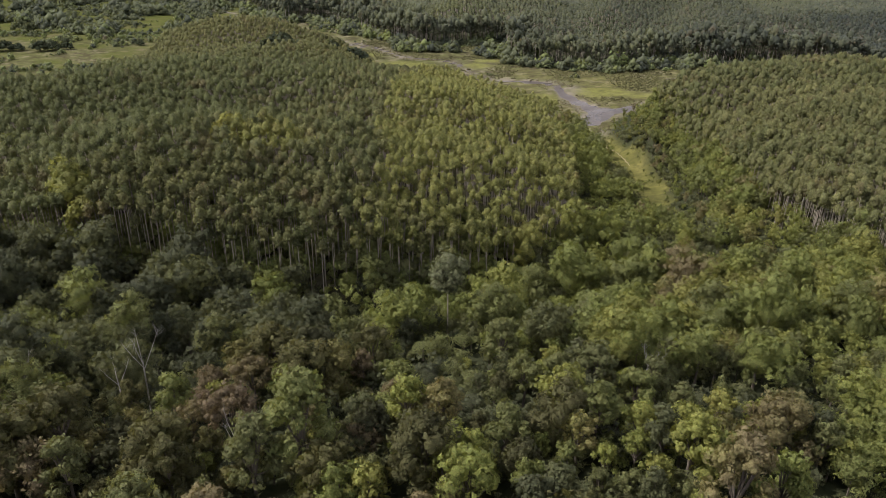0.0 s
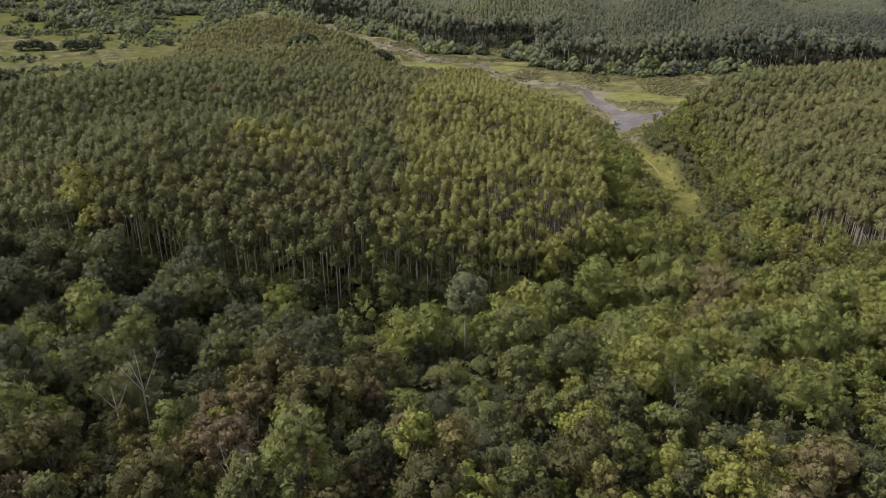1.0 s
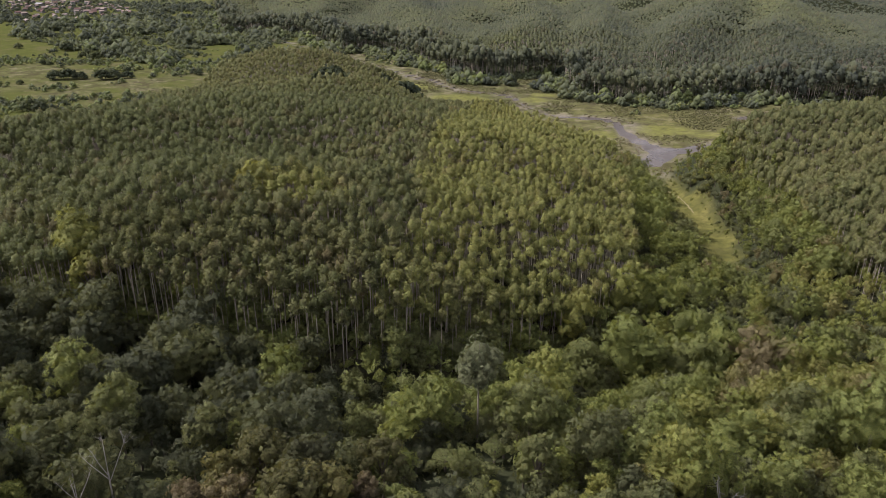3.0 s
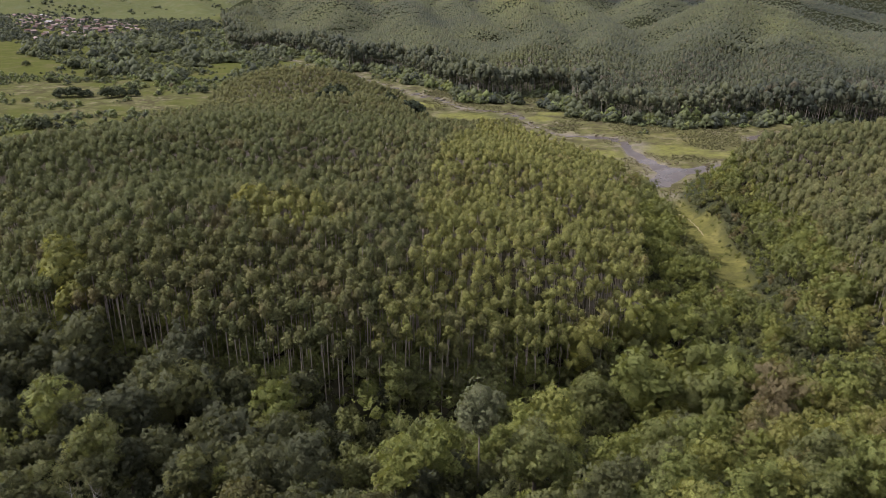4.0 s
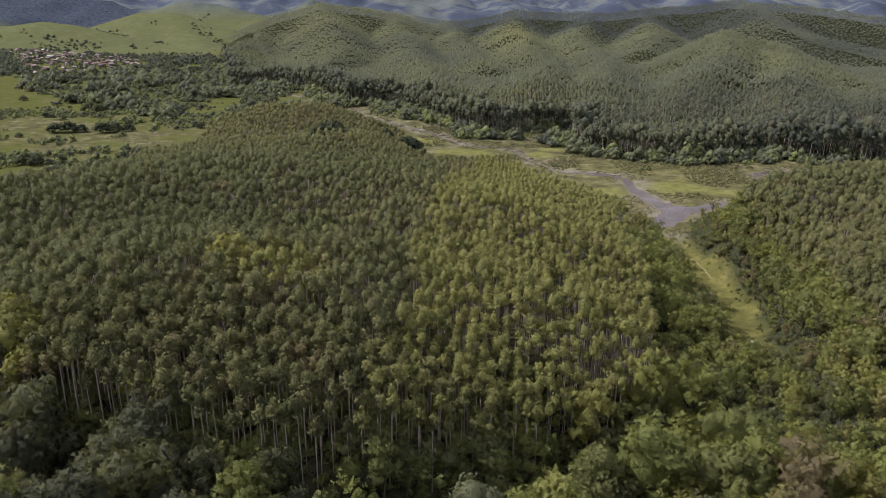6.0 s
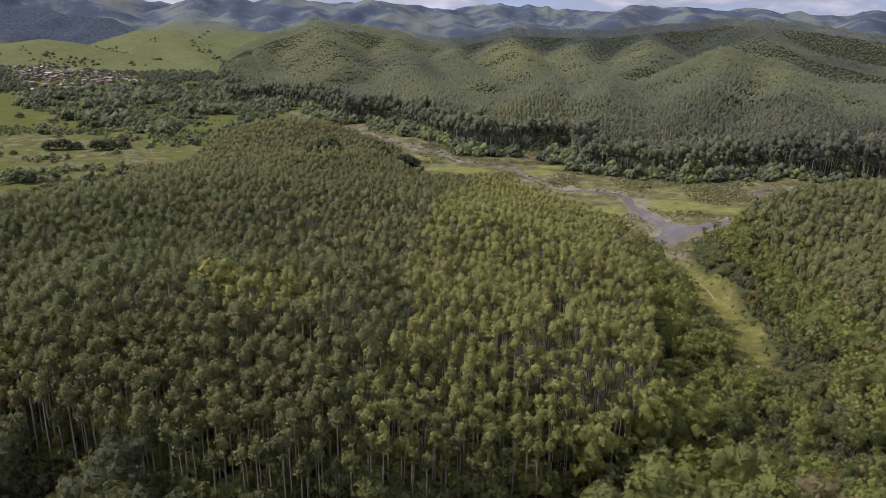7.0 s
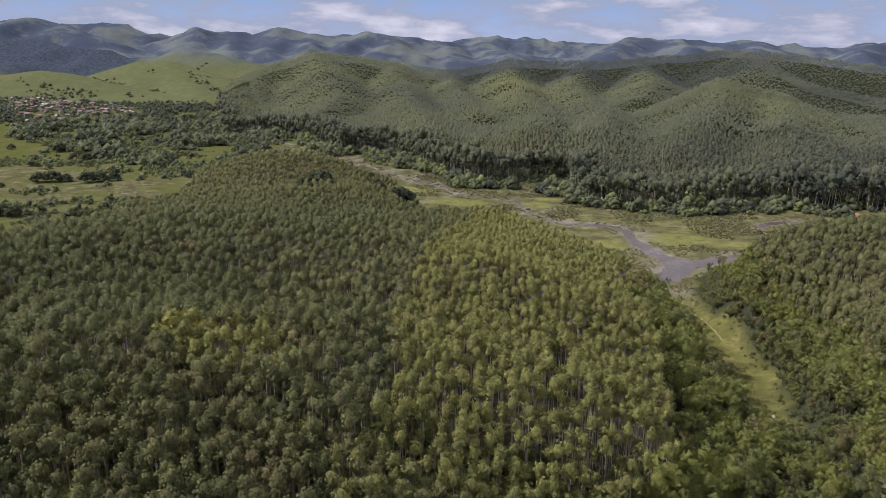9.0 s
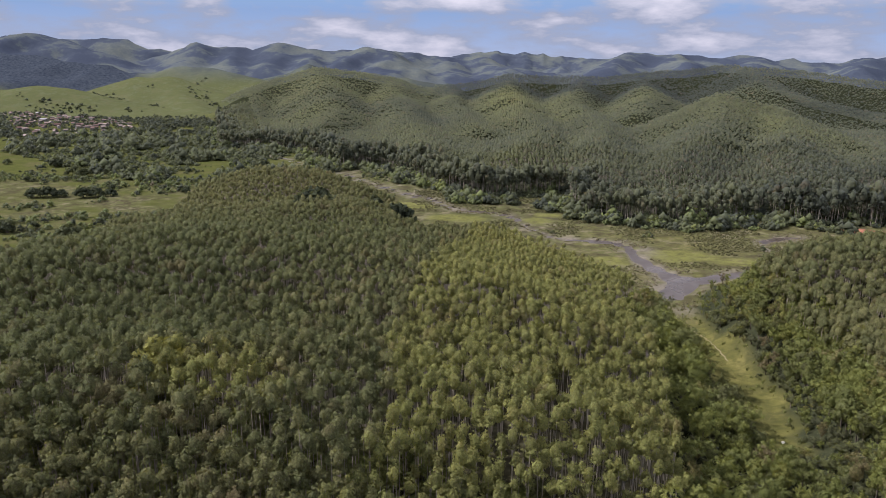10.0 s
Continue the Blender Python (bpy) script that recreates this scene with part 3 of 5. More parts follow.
    for key, v in (("grass", grass), ("undergrowth", under), ("marsh", marsh), ("lush", lush), ("mud", mud), ("red_soil", red), ("hazed_far_hills", far), ("cloud_dark_slope", cloud_dark), ("dry_grass", dry), ("hill_pasture", pasture)):
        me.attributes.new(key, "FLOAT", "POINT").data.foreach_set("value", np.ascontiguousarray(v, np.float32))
    tagged(new("ground", me), "rolling farmland and forest floor with grass, marsh and mud", "ground", kind="structure")


build_ground()


def build_water():
    bm = bmesh.new()
    for pts in ([(-460, 900), (-60, 640), (60, 440), (330, 560), (330, 700), (60, 720), (-180, 1200), (-460, 1240)],):
        bm.faces.new([bm.verts.new((x, y, -0.55)) for x, y in pts])
    me = bpy.data.meshes.new("water")
    bm.to_mesh(me)
    bm.free()
    me.materials.append(M_WATER)
    tagged(new("water", me), "shallow brown river and pond winding through marsh", "river", kind="structure")


build_water()


# ---- trees ----
class Shape:
    """Triangles gathered piece by piece: places, corners, and the way that each corner faces."""

    def __init__(self):
        self.v, self.f, self.n, self.count = [], [], [], 0

    def add(self, v, f, n):
        self.v.append(np.asarray(v, float))
        self.f.append(np.asarray(f, np.int64) + self.count)
        self.n.append(np.asarray(n, float))
        self.count += len(v)

    def arrays(self):
        return np.concatenate(self.v), np.concatenate(self.f), np.concatenate(self.n)


def unit(v):
    return v / np.maximum(np.linalg.norm(v, axis=1, keepdims=True), 1e-6)


def leaves(rng, centre, out, size, quad=True, tilt=0.55):
    """Drooping leaf clumps at the given places, each facing roughly outwards, softly shaded as one crown."""
    n = len(centre)
    out = unit(out)
    nrm = unit(out + rng.normal(0, tilt, (n, 3)))
    t1 = unit(np.cross(nrm, rng.normal(0, 1, (n, 3))))
    t2 = np.cross(nrm, t1)
    s = (size * rng.uniform(0.6, 1.35, n))[:, None]
    i = np.arange(n)
    if quad:
        v = np.stack([centre - t1 * s, centre - t2 * s * 0.62 + nrm * s * 0.22, centre + t1 * s * 1.05 - nrm * s * 0.1, centre + t2 * s * 0.62 + nrm * s * 0.22], 1)
        f = np.concatenate([np.stack([4 * i, 4 * i + 1, 4 * i + 2], 1), np.stack([4 * i, 4 * i + 2, 4 * i + 3], 1)])
    else:
        v = np.stack([centre - t1 * s, centre + t1 * s * 0.6 - t2 * s * 0.85, centre + t1 * s * 0.7 + t2 * s * 0.8], 1)
        f = np.stack([3 * i, 3 * i + 1, 3 * i + 2], 1)
    soft = unit(out * 0.8 + nrm * 0.2)
    return v.reshape(-1, 3), f, np.repeat(soft, v.shape[1], axis=0)


def stem(points, radii, sides):
    """A tapered stem through the points."""
    v, f, n = [], [], []
    for (x, y, z), r in zip(points, radii):
        for k in range(sides):
            a = 2 * math.pi * k / sides
            v.append((x + r * math.cos(a), y + r * math.sin(a), z))
            n.append((math.cos(a), math.sin(a), 0.0))
    for j in range(len(points) - 1):
        for k in range(sides):
            a, b = j * sides + k, j * sides + (k + 1) % sides
            f += [(a, b, b + sides), (a, b + sides, a + sides)]
    return np.array(v), np.array(f), np.array(n)


ICO_V = unit(np.array([(-1, 1.618, 0), (1, 1.618, 0), (-1, -1.618, 0), (1, -1.618, 0), (0, -1, 1.618), (0, 1, 1.618), (0, -1, -1.618), (0, 1, -1.618),
                       (1.618, 0, -1), (1.618, 0, 1), (-1.618, 0, -1), (-1.618, 0, 1)]))
ICO_F = np.array([(0, 11, 5), (0, 5, 1), (0, 1, 7), (0, 7, 10), (0, 10, 11), (1, 5, 9), (5, 11, 4), (11, 10, 2), (10, 7, 6), (7, 1, 8),
                  (3, 9, 4), (3, 4, 2), (3, 2, 6), (3, 6, 8), (3, 8, 9), (4, 9, 5), (2, 4, 11), (6, 2, 10), (8, 6, 7), (9, 8, 1)])
OCT_V = np.array([(1, 0, 0), (-1, 0, 0), (0, 1, 0), (0, -1, 0), (0, 0, 1), (0, 0, -1)], float)
OCT_F = np.array([(0, 2, 4), (2, 1, 4), (1, 3, 4), (3, 0, 4), (2, 0, 5), (1, 2, 5), (3, 1, 5), (0, 3, 5)])


CAP_V = np.array([(0, 0, 1.0), (0.62, 0.45, 0.55), (-0.24, 0.73, 0.55), (-0.77, 0, 0.55), (-0.24, -0.73, 0.55), (0.62, -0.45, 0.55), (0.9, 0, -0.5), (0.28, 0.86, -0.5), (-0.73, 0.53, -0.5), (-0.73, -0.53, -0.5), (0.28, -0.86, -0.5)])
CAP_F = np.array([(0, 1, 2), (0, 2, 3), (0, 3, 4), (0, 4, 5), (0, 5, 1), (6, 7, 1), (7, 2, 1), (7, 8, 2), (8, 3, 2), (8, 9, 3), (9, 4, 3), (9, 10, 4), (10, 5, 4), (10, 6, 5), (6, 1, 5)])
TENT_V = np.array([(0, 0, 1.0), (0.95, 0, -0.15), (0.29, 0.90, -0.15), (-0.77, 0.56, -0.15), (-0.77, -0.56, -0.15), (0.29, -0.90, -0.15)])
TENT_F = CAP_F[:5]
FORMS = {"ball": (ICO_V, ICO_F), "rough": (OCT_V, OCT_F), "dome": (CAP_V, CAP_F), "tent": (TENT_V, TENT_F)}


def lump(rng, centre, radii, form="ball"):
    """The shaded inside of a head of leaves."""
    V, F = FORMS[form if isinstance(form, str) else "rough" if form else "ball"]
    rag = 0.72 if form == "dome" else 0.8
    return V * np.array(radii) * rng.uniform(rag, 1.14, (len(V), 1)) + np.array(centre), F, V


def sphere_points(rng, n, low=-0.5):
    z = rng.uniform(low, 1, n)
    a = rng.uniform(0, 2 * math.pi, n)
    q = np.sqrt(1 - z * z)
    return np.stack([q * np.cos(a), q * np.sin(a), z], 1)


def eucalyptus(rng, leaf_count, size, sides, quad, lobes=0, hull=1, depth=1.0, breadth=1.0):
    """A slim plantation tree: bare pale stem, small domed crown made of rounded heads. Returns its stem and its crown."""
    tall, wide, deep = rng.uniform(16.0, 19.0), rng.uniform(1.45, 1.95) * breadth, rng.uniform(3.0, 4.0) * depth
    bend = rng.normal(0, 0.35, 2)
    st, cr = Shape(), Shape()
    pts = [(0, 0, -0.6), (bend[0] * 0.5, bend[1] * 0.5, tall * 0.5), (bend[0], bend[1], tall * 0.93)]
    if sides:
        st.add(*stem(pts if sides > 3 else [pts[0], pts[2]], (0.14, 0.11, 0.05) if sides > 3 else (0.12, 0.05), sides))
    mid = np.array([bend[0], bend[1], tall - deep * 0.5])
    rad = np.array([wide, wide, deep * 0.5])
    centres = [(mid + np.array([0, 0, deep * 0.05]), rad * (np.array([0.80, 0.80, 0.92]) if lobes else np.array([0.95, 0.95, 0.95])))]
    for k in range(lobes):
        a, h = k * 2.4 + rng.uniform(-0.5, 0.5), rng.uniform(-0.85, 0.45)
        q = math.sqrt(1 - h * h) * rng.uniform(0.55, 0.78)
        centres.append((mid + rad * np.array([q * math.cos(a), q * math.sin(a), h]), np.array([1, 1, 0.78]) * wide * rng.uniform(0.36, 0.56)))
        if sides > 4:
            tip = centres[-1][0]
            root = np.array([bend[0] * 0.8, bend[1] * 0.8, tip[2] - 1.4])
            st.add(*stem([root, tip], (0.05, 0.015), 3))
    share = np.array([2.6] + [1.0] * lobes)
    share = np.maximum(3, leaf_count * share / share.sum()).astype(int)
    for j, (c, q) in enumerate(centres):
        d = sphere_points(rng, share[j], -0.3 if j == 0 else -0.25)
        cr.add(*leaves(rng, c + d * q * rng.uniform(0.86, 1.05, (share[j], 1)), d / q * q.min() + np.array([0, 0, 0.25]), size, quad, 0.34))
        if hull == 1 and j:
            cr.add(*lump(rng, c - np.array([0, 0, q[2] * 0.12]), q * 0.8, "tent" if sides == 3 else "rough"))
    if hull:
        cr.add(*lump(rng, centres[0][0], centres[0][1] * (0.84 if hull == 1 else 0.98), {1: "ball", 2: "dome", 3: "tent"}[hull]))
    return st, cr


def broadleaf(rng, lobes, per, size, sides, quad=True, squat=1.0, coarse=False, droop=0.55, big=1.25):
    """A wide forest tree hung with climbers: forked dark stem and a crown of many leafy heads. Returns its stem and its crown."""
    tall, wide = rng.uniform(9.0, 12.5) * squat, rng.uniform(2.6, 4.3)
    st, cr = Shape(), Shape()
    fork = tall * 0.42
    st.add(*stem([(0, 0, -0.8), (rng.normal(0, 0.2), rng.normal(0, 0.2), fork)], (0.26, 0.17), sides))
    for j in range(lobes):
        a = j * 2.4 + rng.uniform(-0.6, 0.6)
        reach = math.sqrt((j + 0.3) / lobes)
        r = rng.uniform(0.55, 1.25) * (wide / 3.3) * big
        c = np.array([math.cos(a) * reach * wide * 0.82, math.sin(a) * reach * wide * 0.82, tall - r * 0.8 - reach ** 2 * tall * rng.uniform(0.10, droop) - rng.uniform(0, 1.3)])
        q = np.array([r, r, r * rng.uniform(0.75, 1.25)])
        n = max(5, int(per * (r * 3.3 / wide / big / 0.9) ** 2))
        d = sphere_points(rng, n, -0.55)
        cr.add(*leaves(rng, c + d * q * rng.uniform(0.80, 1.16, (n, 1)), d + np.array([0, 0, 0.2]), size, quad))
        cr.add(*lump(rng, c - np.array([0, 0, 0.15 * r]), q * (0.68 if coarse else 0.78), coarse))
        if sides > 4 and j % 2 == 0:
            st.add(*stem([(0, 0, fork - 0.4), tuple(c * np.array([0.6, 0.6, 0.86])), tuple(c)], (0.13, 0.08, 0.03), 4))
    if sides <= 4:
        cr.add(*lump(rng, (0, 0, tall * 0.5), (wide * 0.62, wide * 0.62, tall * 0.28), coarse))
    return st, cr


def joined(st, cr):
    """Stem and crown as one set of triangles; material 0 is leaf, 1 is bark."""
    v1, f1, n1 = cr.arrays()
    if not st.v:
        return v1, f1, n1, np.zeros(len(f1))
    v2, f2, n2 = st.arrays()
    return np.concatenate([v1, v2]), np.concatenate([f1, f2 + len(v1)]), np.concatenate([n1, n2]), np.concatenate([np.zeros(len(f1)), np.ones(len(f2))])


def stand(name, label, category, protos, spots, mats, seed, lie=0.0):
    """Many trees as one object. spots: rows of x, y, scale, tint. lie: how far the closed canopy is lit as one slope."""
    rng = np.random.default_rng(seed)
    if not len(spots):
        return None
    z = ground(spots[:, 0], spots[:, 1])
    kind = rng.integers(0, len(protos), len(spots))
    dx = ground(spots[:, 0] + 12, spots[:, 1]) - ground(spots[:, 0] - 12, spots[:, 1])
    dy = ground(spots[:, 0], spots[:, 1] + 12) - ground(spots[:, 0], spots[:, 1] - 12)
    slope = unit(np.stack([-dx / 24, -dy / 24, np.ones(len(dx))], 1)) * lie
    V, F, W, M, T, base = [], [], [], [], [], 0
    for k, (v, f, w, m) in enumerate(protos):
        idx = np.nonzero(kind == k)[0]
        if not len(idx):
            continue
        n = len(idx)
        a = rng.uniform(0, 2 * math.pi, n)
        s = spots[idx, 2]
        ca, sa = (np.cos(a) * s)[:, None], (np.sin(a) * s)[:, None]
        up = (s * rng.uniform(0.9, 1.1, n))[:, None]
        x = v[None, :, 0] * ca - v[None, :, 1] * sa + spots[idx, 0][:, None]
        y = v[None, :, 0] * sa + v[None, :, 1] * ca + spots[idx, 1][:, None]
        zz = v[None, :, 2] * up + z[idx][:, None]
        V.append(np.stack([x, y, zz], 2).reshape(-1, 3))
        cr, sr = np.cos(a)[:, None], np.sin(a)[:, None]
        W.append(np.stack([w[None, :, 0] * cr - w[None, :, 1] * sr, w[None, :, 0] * sr + w[None, :, 1] * cr, w[None, :, 2] + 0 * cr], 2) * (1 - 0.5 * lie) + slope[idx][:, None, :])
        F.append((f[None] + (np.arange(n) * len(v))[:, None, None] + base).reshape(-1, 3))
        M.append(np.tile(m, n))
        T.append(np.repeat(spots[idx, 3], len(v)))
        base += n * len(v)
    me = mesh_from(name, np.concatenate(V), np.concatenate(F), mats, np.concatenate(M), np.concatenate(T), np.concatenate([w.reshape(-1, 3) for w in W]))
    return tagged(new(name, me), label, category, kind="stuff")


def part(name, me, parent, label=""):
    ob = new(name, me)
    ob.parent = parent
    if label:
        tagged(ob, label)
    return ob


def tree_thing(name, st, cr, leaf, bark, label, category, group):
    """One tree as a thing of its own, with its stem and its crown."""
    root = tagged(new(name), label, category, group)
    v, f, n = st.arrays()
    part("trunk", mesh_from("trunk", v, f, [bark], normal=n), root)
    v, f, n = cr.arrays()
    part("crown", mesh_from("crown", v, f, [leaf], normal=n), root)
    return root


def grid(x0, x1, y0, y1, step, jitter, seed):
    rng = np.random.default_rng(seed)
    gx, gy = np.meshgrid(np.arange(x0, x1, step), np.arange(y0, y1, step))
    x = gx.ravel() + rng.uniform(-jitter, jitter, gx.size)
    y = gy.ravel() + rng.uniform(-jitter, jitter, gx.size)
    return x, y, rng


def wedge(x, y, left=0.80, right=0.66, margin=25):
    """The stretch of land that the flight looks over."""
    return (x > -left * (y + 10) - margin) & (x < right * (y + 10) + margin)


LONE_TREES = [(-97, 177, 1.85), (-92, 170, 1.35), (-65, 212, 1.8), (29.5, 196, 1.2), (-105, 182, 1.5)]


DARK_TREES = [(-124, 539, 2.4), (-117, 535, 2.5), (-131, 534, 2.2), (-111, 530, 2.3), (-119, 528, 2.3), (-77, 562, 2.1), (-68, 556, 2.2), (-84, 553, 2.1), (-74, 548, 2.1), (-61, 549, 1.9)]


def clear_of(x, y, r):
    return np.all([np.hypot(x - a, y - b) > r * s for a, b, s in LONE_TREES + DARK_TREES], axis=0)


# plantation over the hill: blue-green on the west, yellower on the east
rng0 = np.random.default_rng(11)
x, y, rng = grid(-330, 110, 150, 705, 2.75, 0.5, 3)
keep = inside(PLANTATION, x, y) & wedge(x, y, margin=10) & clear_of(x, y, 2.4) & ~((((x - 20) / 3.4) ** 2 + ((y - 248) / 13) ** 2) < 1) & (rng.random(len(x)) > 0.02)
x, y = x[keep & (y < 285)], y[keep & (y < 285)]
x2, y2, rng = grid(-330, 110, 285, 705, 2.6, 0.5, 4)
keep = inside(PLANTATION, x2, y2) & wedge(x2, y2, margin=10) & clear_of(x2, y2, 2.6) & (rng.random(len(x2)) > 0.01)
x, y = np.concatenate([x, x2[keep]]), np.concatenate([y, y2[keep]])


def stand_tint(x, y, rng):
    t = 0.12 + 0.2 * (fbm(x, y, 50, 2, 71) - 0.5)
    t = t + 0.58 * smooth(-2, 2, x + 26 - 7 * smooth(260, 215, y) + 6 * (fbm(x, y, 40, 2, 72) - 0.5) + np.where(y > 330, (330 - y) * 0.03, 0))
    t = t + 0.55 * smooth(1.25, 0.75, np.hypot((x + 53) / 15, (y - 211) / 11) + 0.5 * (fbm(x, y, 12, 2, 73) - 0.5))
    t = t - 0.16 * smooth(-40, -100, x) * smooth(480, 380, y)
    t = t + 0.12 * smooth(470, 560, y + 0.25 * (x + 100))
    return np.clip(t + rng.normal(0, 0.07, len(x)), 0, 1)


tint = stand_tint(x, y, rng)
size = rng.uniform(0.86, 1.14, len(x)) 
spots = np.stack([x, y, size, tint], 1)
# the front rows stand as trees of their own
front = (y < 203) & (x > -96) & (x < 44)
front &= np.cumsum(front) <= 300
pale = (x > -24)
for shade, tone in (("blue-green", ~pale), ("yellow-green", pale)):
    protos = []
    for k in range(5):
        st, cr = eucalyptus(rng0, 170, 0.30, 6, True, 8, 1, 1.3, 0.9)
        protos.append((st, cr))
    first = [None] * len(protos)
    leaf = leaf_material("eucalyptus_leaves_" + shade.replace("-", "_"), [(0.0, EUC_STOPS[0][1]), (1.0, EUC_STOPS[1][1])] if shade == "blue-green" else [(0.0, EUC_STOPS[1][1]), (1.0, EUC_STOPS[2][1])], single=True, cut=0.62, rusty=0.45)
    for px, py, s in spots[front & tone][:, :3]:
        k = int(rng0.integers(0, len(protos)))
        m = pose(px, py, float(ground(px, py)), 0, 0, rng0.uniform(0, 360)) @ Matrix.Scale(s, 4)
        if first[k] is None:
            first[k] = tree_thing("eucalyptus_tree", *protos[k], leaf, M_BARK, "slim eucalyptus, bare pale trunk, " + shade + " crown, plantation edge", "tree", "front rows of the plantation")
            first[k].matrix_basis = m
        else:
            copy_thing(first[k], m @ Matrix.Scale(1 / first[k].scale.x, 4))
E1 = [joined(*eucalyptus(rng0, 74, 0.36, 3, False, 3, 1, 1.3, 0.92)) for _ in range(8)]
E2 = [joined(*eucalyptus(rng0, 13, 0.52, 3, False, 0, 2, 1.15, 0.9)) for _ in range(8)]
rest = ~front
near_row = rng.random(len(y)) < smooth(345, 255, y)
stand("plantation_near", "dense rows of tall slim eucalyptus trees on a hill", "trees", E1, spots[rest & near_row], [M_EUC, M_BARK], 21, 0.2)
stand("plantation_far", "dense rows of eucalyptus trees on the back of a hill", "trees", E2, spots[rest & ~near_row], [M_EUC, M_BARK], 22, 0.3)

# stand on the eastern hill
E3 = [joined(*eucalyptus(rng0, 18, 0.55, 3, False, 0, 2, 1.3, 0.95)) for _ in range(8)]
x, y, rng = grid(110, 430, 160, 602, 2.6, 0.6, 5)
keep = inside(EAST_STAND, x, y) & wedge(x, y, margin=10)
x, y = x[keep], y[keep]
tint = np.clip(0.20 + 0.3 * (fbm(x, y, 50, 2, 75) - 0.5) + rng.normal(0, 0.07, len(x)), 0, 1)
spots = np.stack([x, y, rng.uniform(0.86, 1.16, len(x)), tint], 1)
E4 = [joined(*eucalyptus(rng0, 56, 0.42, 3, False, 3, 1, 1.5, 1.0)) for _ in range(8)]
stand("east_plantation", "olive-green eucalyptus plantation on the far side of a gully", "trees", E4, spots[y < 340], [M_EUC, M_BARK], 23, 0.25)
stand("east_plantation_back", "olive-green eucalyptus plantation over a hill crest", "trees", E3, spots[y >= 340], [M_EUC, M_BARK], 24, 0.25)

# native forest in the foreground and along the gully
x, y, rng = grid(-330, 330, 34, 526, 4.6, 1.9, 7)
keep = inside(NATIVE, x, y) & wedge(x, y, margin=18) & clear_of(x, y, 3.4) & (np.hypot((x - 3) / 3.6, (y - 122) / 12) > 1) & ((fbm(x, y, 15, 2, 91) > 0.36) | (y > 122))
x, y = x[keep], y[keep]
tint = np.clip(0.45 + 0.55 * (fbm(x, y, 45, 2, 77) - 0.5) + rng.normal(0, 0.2, len(x)), 0, 1)
size = np.where(rng.random(len(x)) < 0.2, rng.uniform(1.1, 1.6, len(x)), rng.uniform(0.45, 1.05, len(x))) * np.where(y > 200, 0.8, 1.0)
dg, _ = along(GULLY, x, y)
size = size * np.where((x < -40) & (y > 136), 1.4, 1.0)
size = size * (1 - 0.05 * smooth(24, 12, dg) * (y < 215))
size = size * np.where((x > 22) & (x < 66) & (y > 176) & (y < 240), 1.55, 1.0)
size = size * np.where((x > 66) & (x < 93) & (y > 290) & (y < 452), 1.6 - 1.15 * smooth(77, 88, x), 1.0)
size = size * np.where((x > 94) & (y > 272), (0.5 + 0.75 * smooth(10, 30, x - 98)) * (1 - 0.5 * smooth(440, 490, y)), 1.0)
# shade on the left and brightness on the right are put into the tint
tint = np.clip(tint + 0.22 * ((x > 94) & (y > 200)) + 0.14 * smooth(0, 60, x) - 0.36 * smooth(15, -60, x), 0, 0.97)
gap = np.array([(65, 84, 0.95, 0.6), (60.5, 80, 0.8, 0.5), (69.5, 87.5, 1.0, 0.7), (66.5, 78, 0.75, 0.55), (73, 91, 0.85, 0.65)])
spots = np.concatenate([np.stack([x, y, size, tint], 1), gap])
x, y = spots[:, 0], spots[:, 1]
order = np.argsort(np.hypot(x, y - 20) + np.where(wedge(x, y, 0.7, 0.62, 0), 0, 500))
near = np.zeros(len(x), bool)
near[order[:300]] = True
near &= y < 190
first = []
for k in range(12):
    first.append([broadleaf(rng0, int(rng0.integers(22, 32)), 34, 0.31, 6, droop=float(rng0.uniform(0.5, 0.95)), big=1.0), None])
for px, py, s in spots[near][:, :3]:
    # the shade-darkened leaf colour becomes commoner towards the left
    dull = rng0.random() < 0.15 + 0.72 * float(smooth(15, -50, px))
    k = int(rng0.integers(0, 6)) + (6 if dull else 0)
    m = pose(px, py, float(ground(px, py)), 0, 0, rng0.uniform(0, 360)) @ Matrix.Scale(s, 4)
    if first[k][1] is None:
        first[k][1] = tree_thing("forest_tree", *first[k][0], M_NAT_SHADE if dull else M_NAT_ONE, M_DARK_BARK, ("dull olive" if dull else "leafy green") + " broad-crowned forest tree in dense native woodland", "tree", "native forest trees")
        first[k][1].matrix_basis = m
    else:
        copy_thing(first[k][1], m @ Matrix.Scale(1 / first[k][1].scale.x, 4))
N1 = [joined(*broadleaf(rng0, int(rng0.integers(11, 15)), 32, 0.46, 4, False, 1.0, True, float(rng0.uniform(0.45, 0.85)))) for _ in range(8)]
N2 = [joined(*broadleaf(rng0, int(rng0.integers(7, 10)), 13, 0.62, 3, False, 1.0, True)) for _ in range(8)]
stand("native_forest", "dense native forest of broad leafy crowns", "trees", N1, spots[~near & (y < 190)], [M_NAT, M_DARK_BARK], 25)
stand("gully_forest", "native trees and thicket along a gully", "trees", N2, spots[y >= 190], [M_NAT, M_DARK_BARK], 27)
# broad trees along the foot of the eastern stand
x, y, rng = grid(105, 290, 235, 520, 4.2, 2.0, 39)
near_edge, _ = along([(118, 252, 0), (120, 285, 0), (127, 330, 0), (128, 395, 0), (128, 425, 0), (136, 455, 0)], x, y)
keep = (near_edge < 4 + 10 * fbm(x, y, 20, 2, 93)) & wedge(x, y, margin=10)
x, y = x[keep], y[keep]
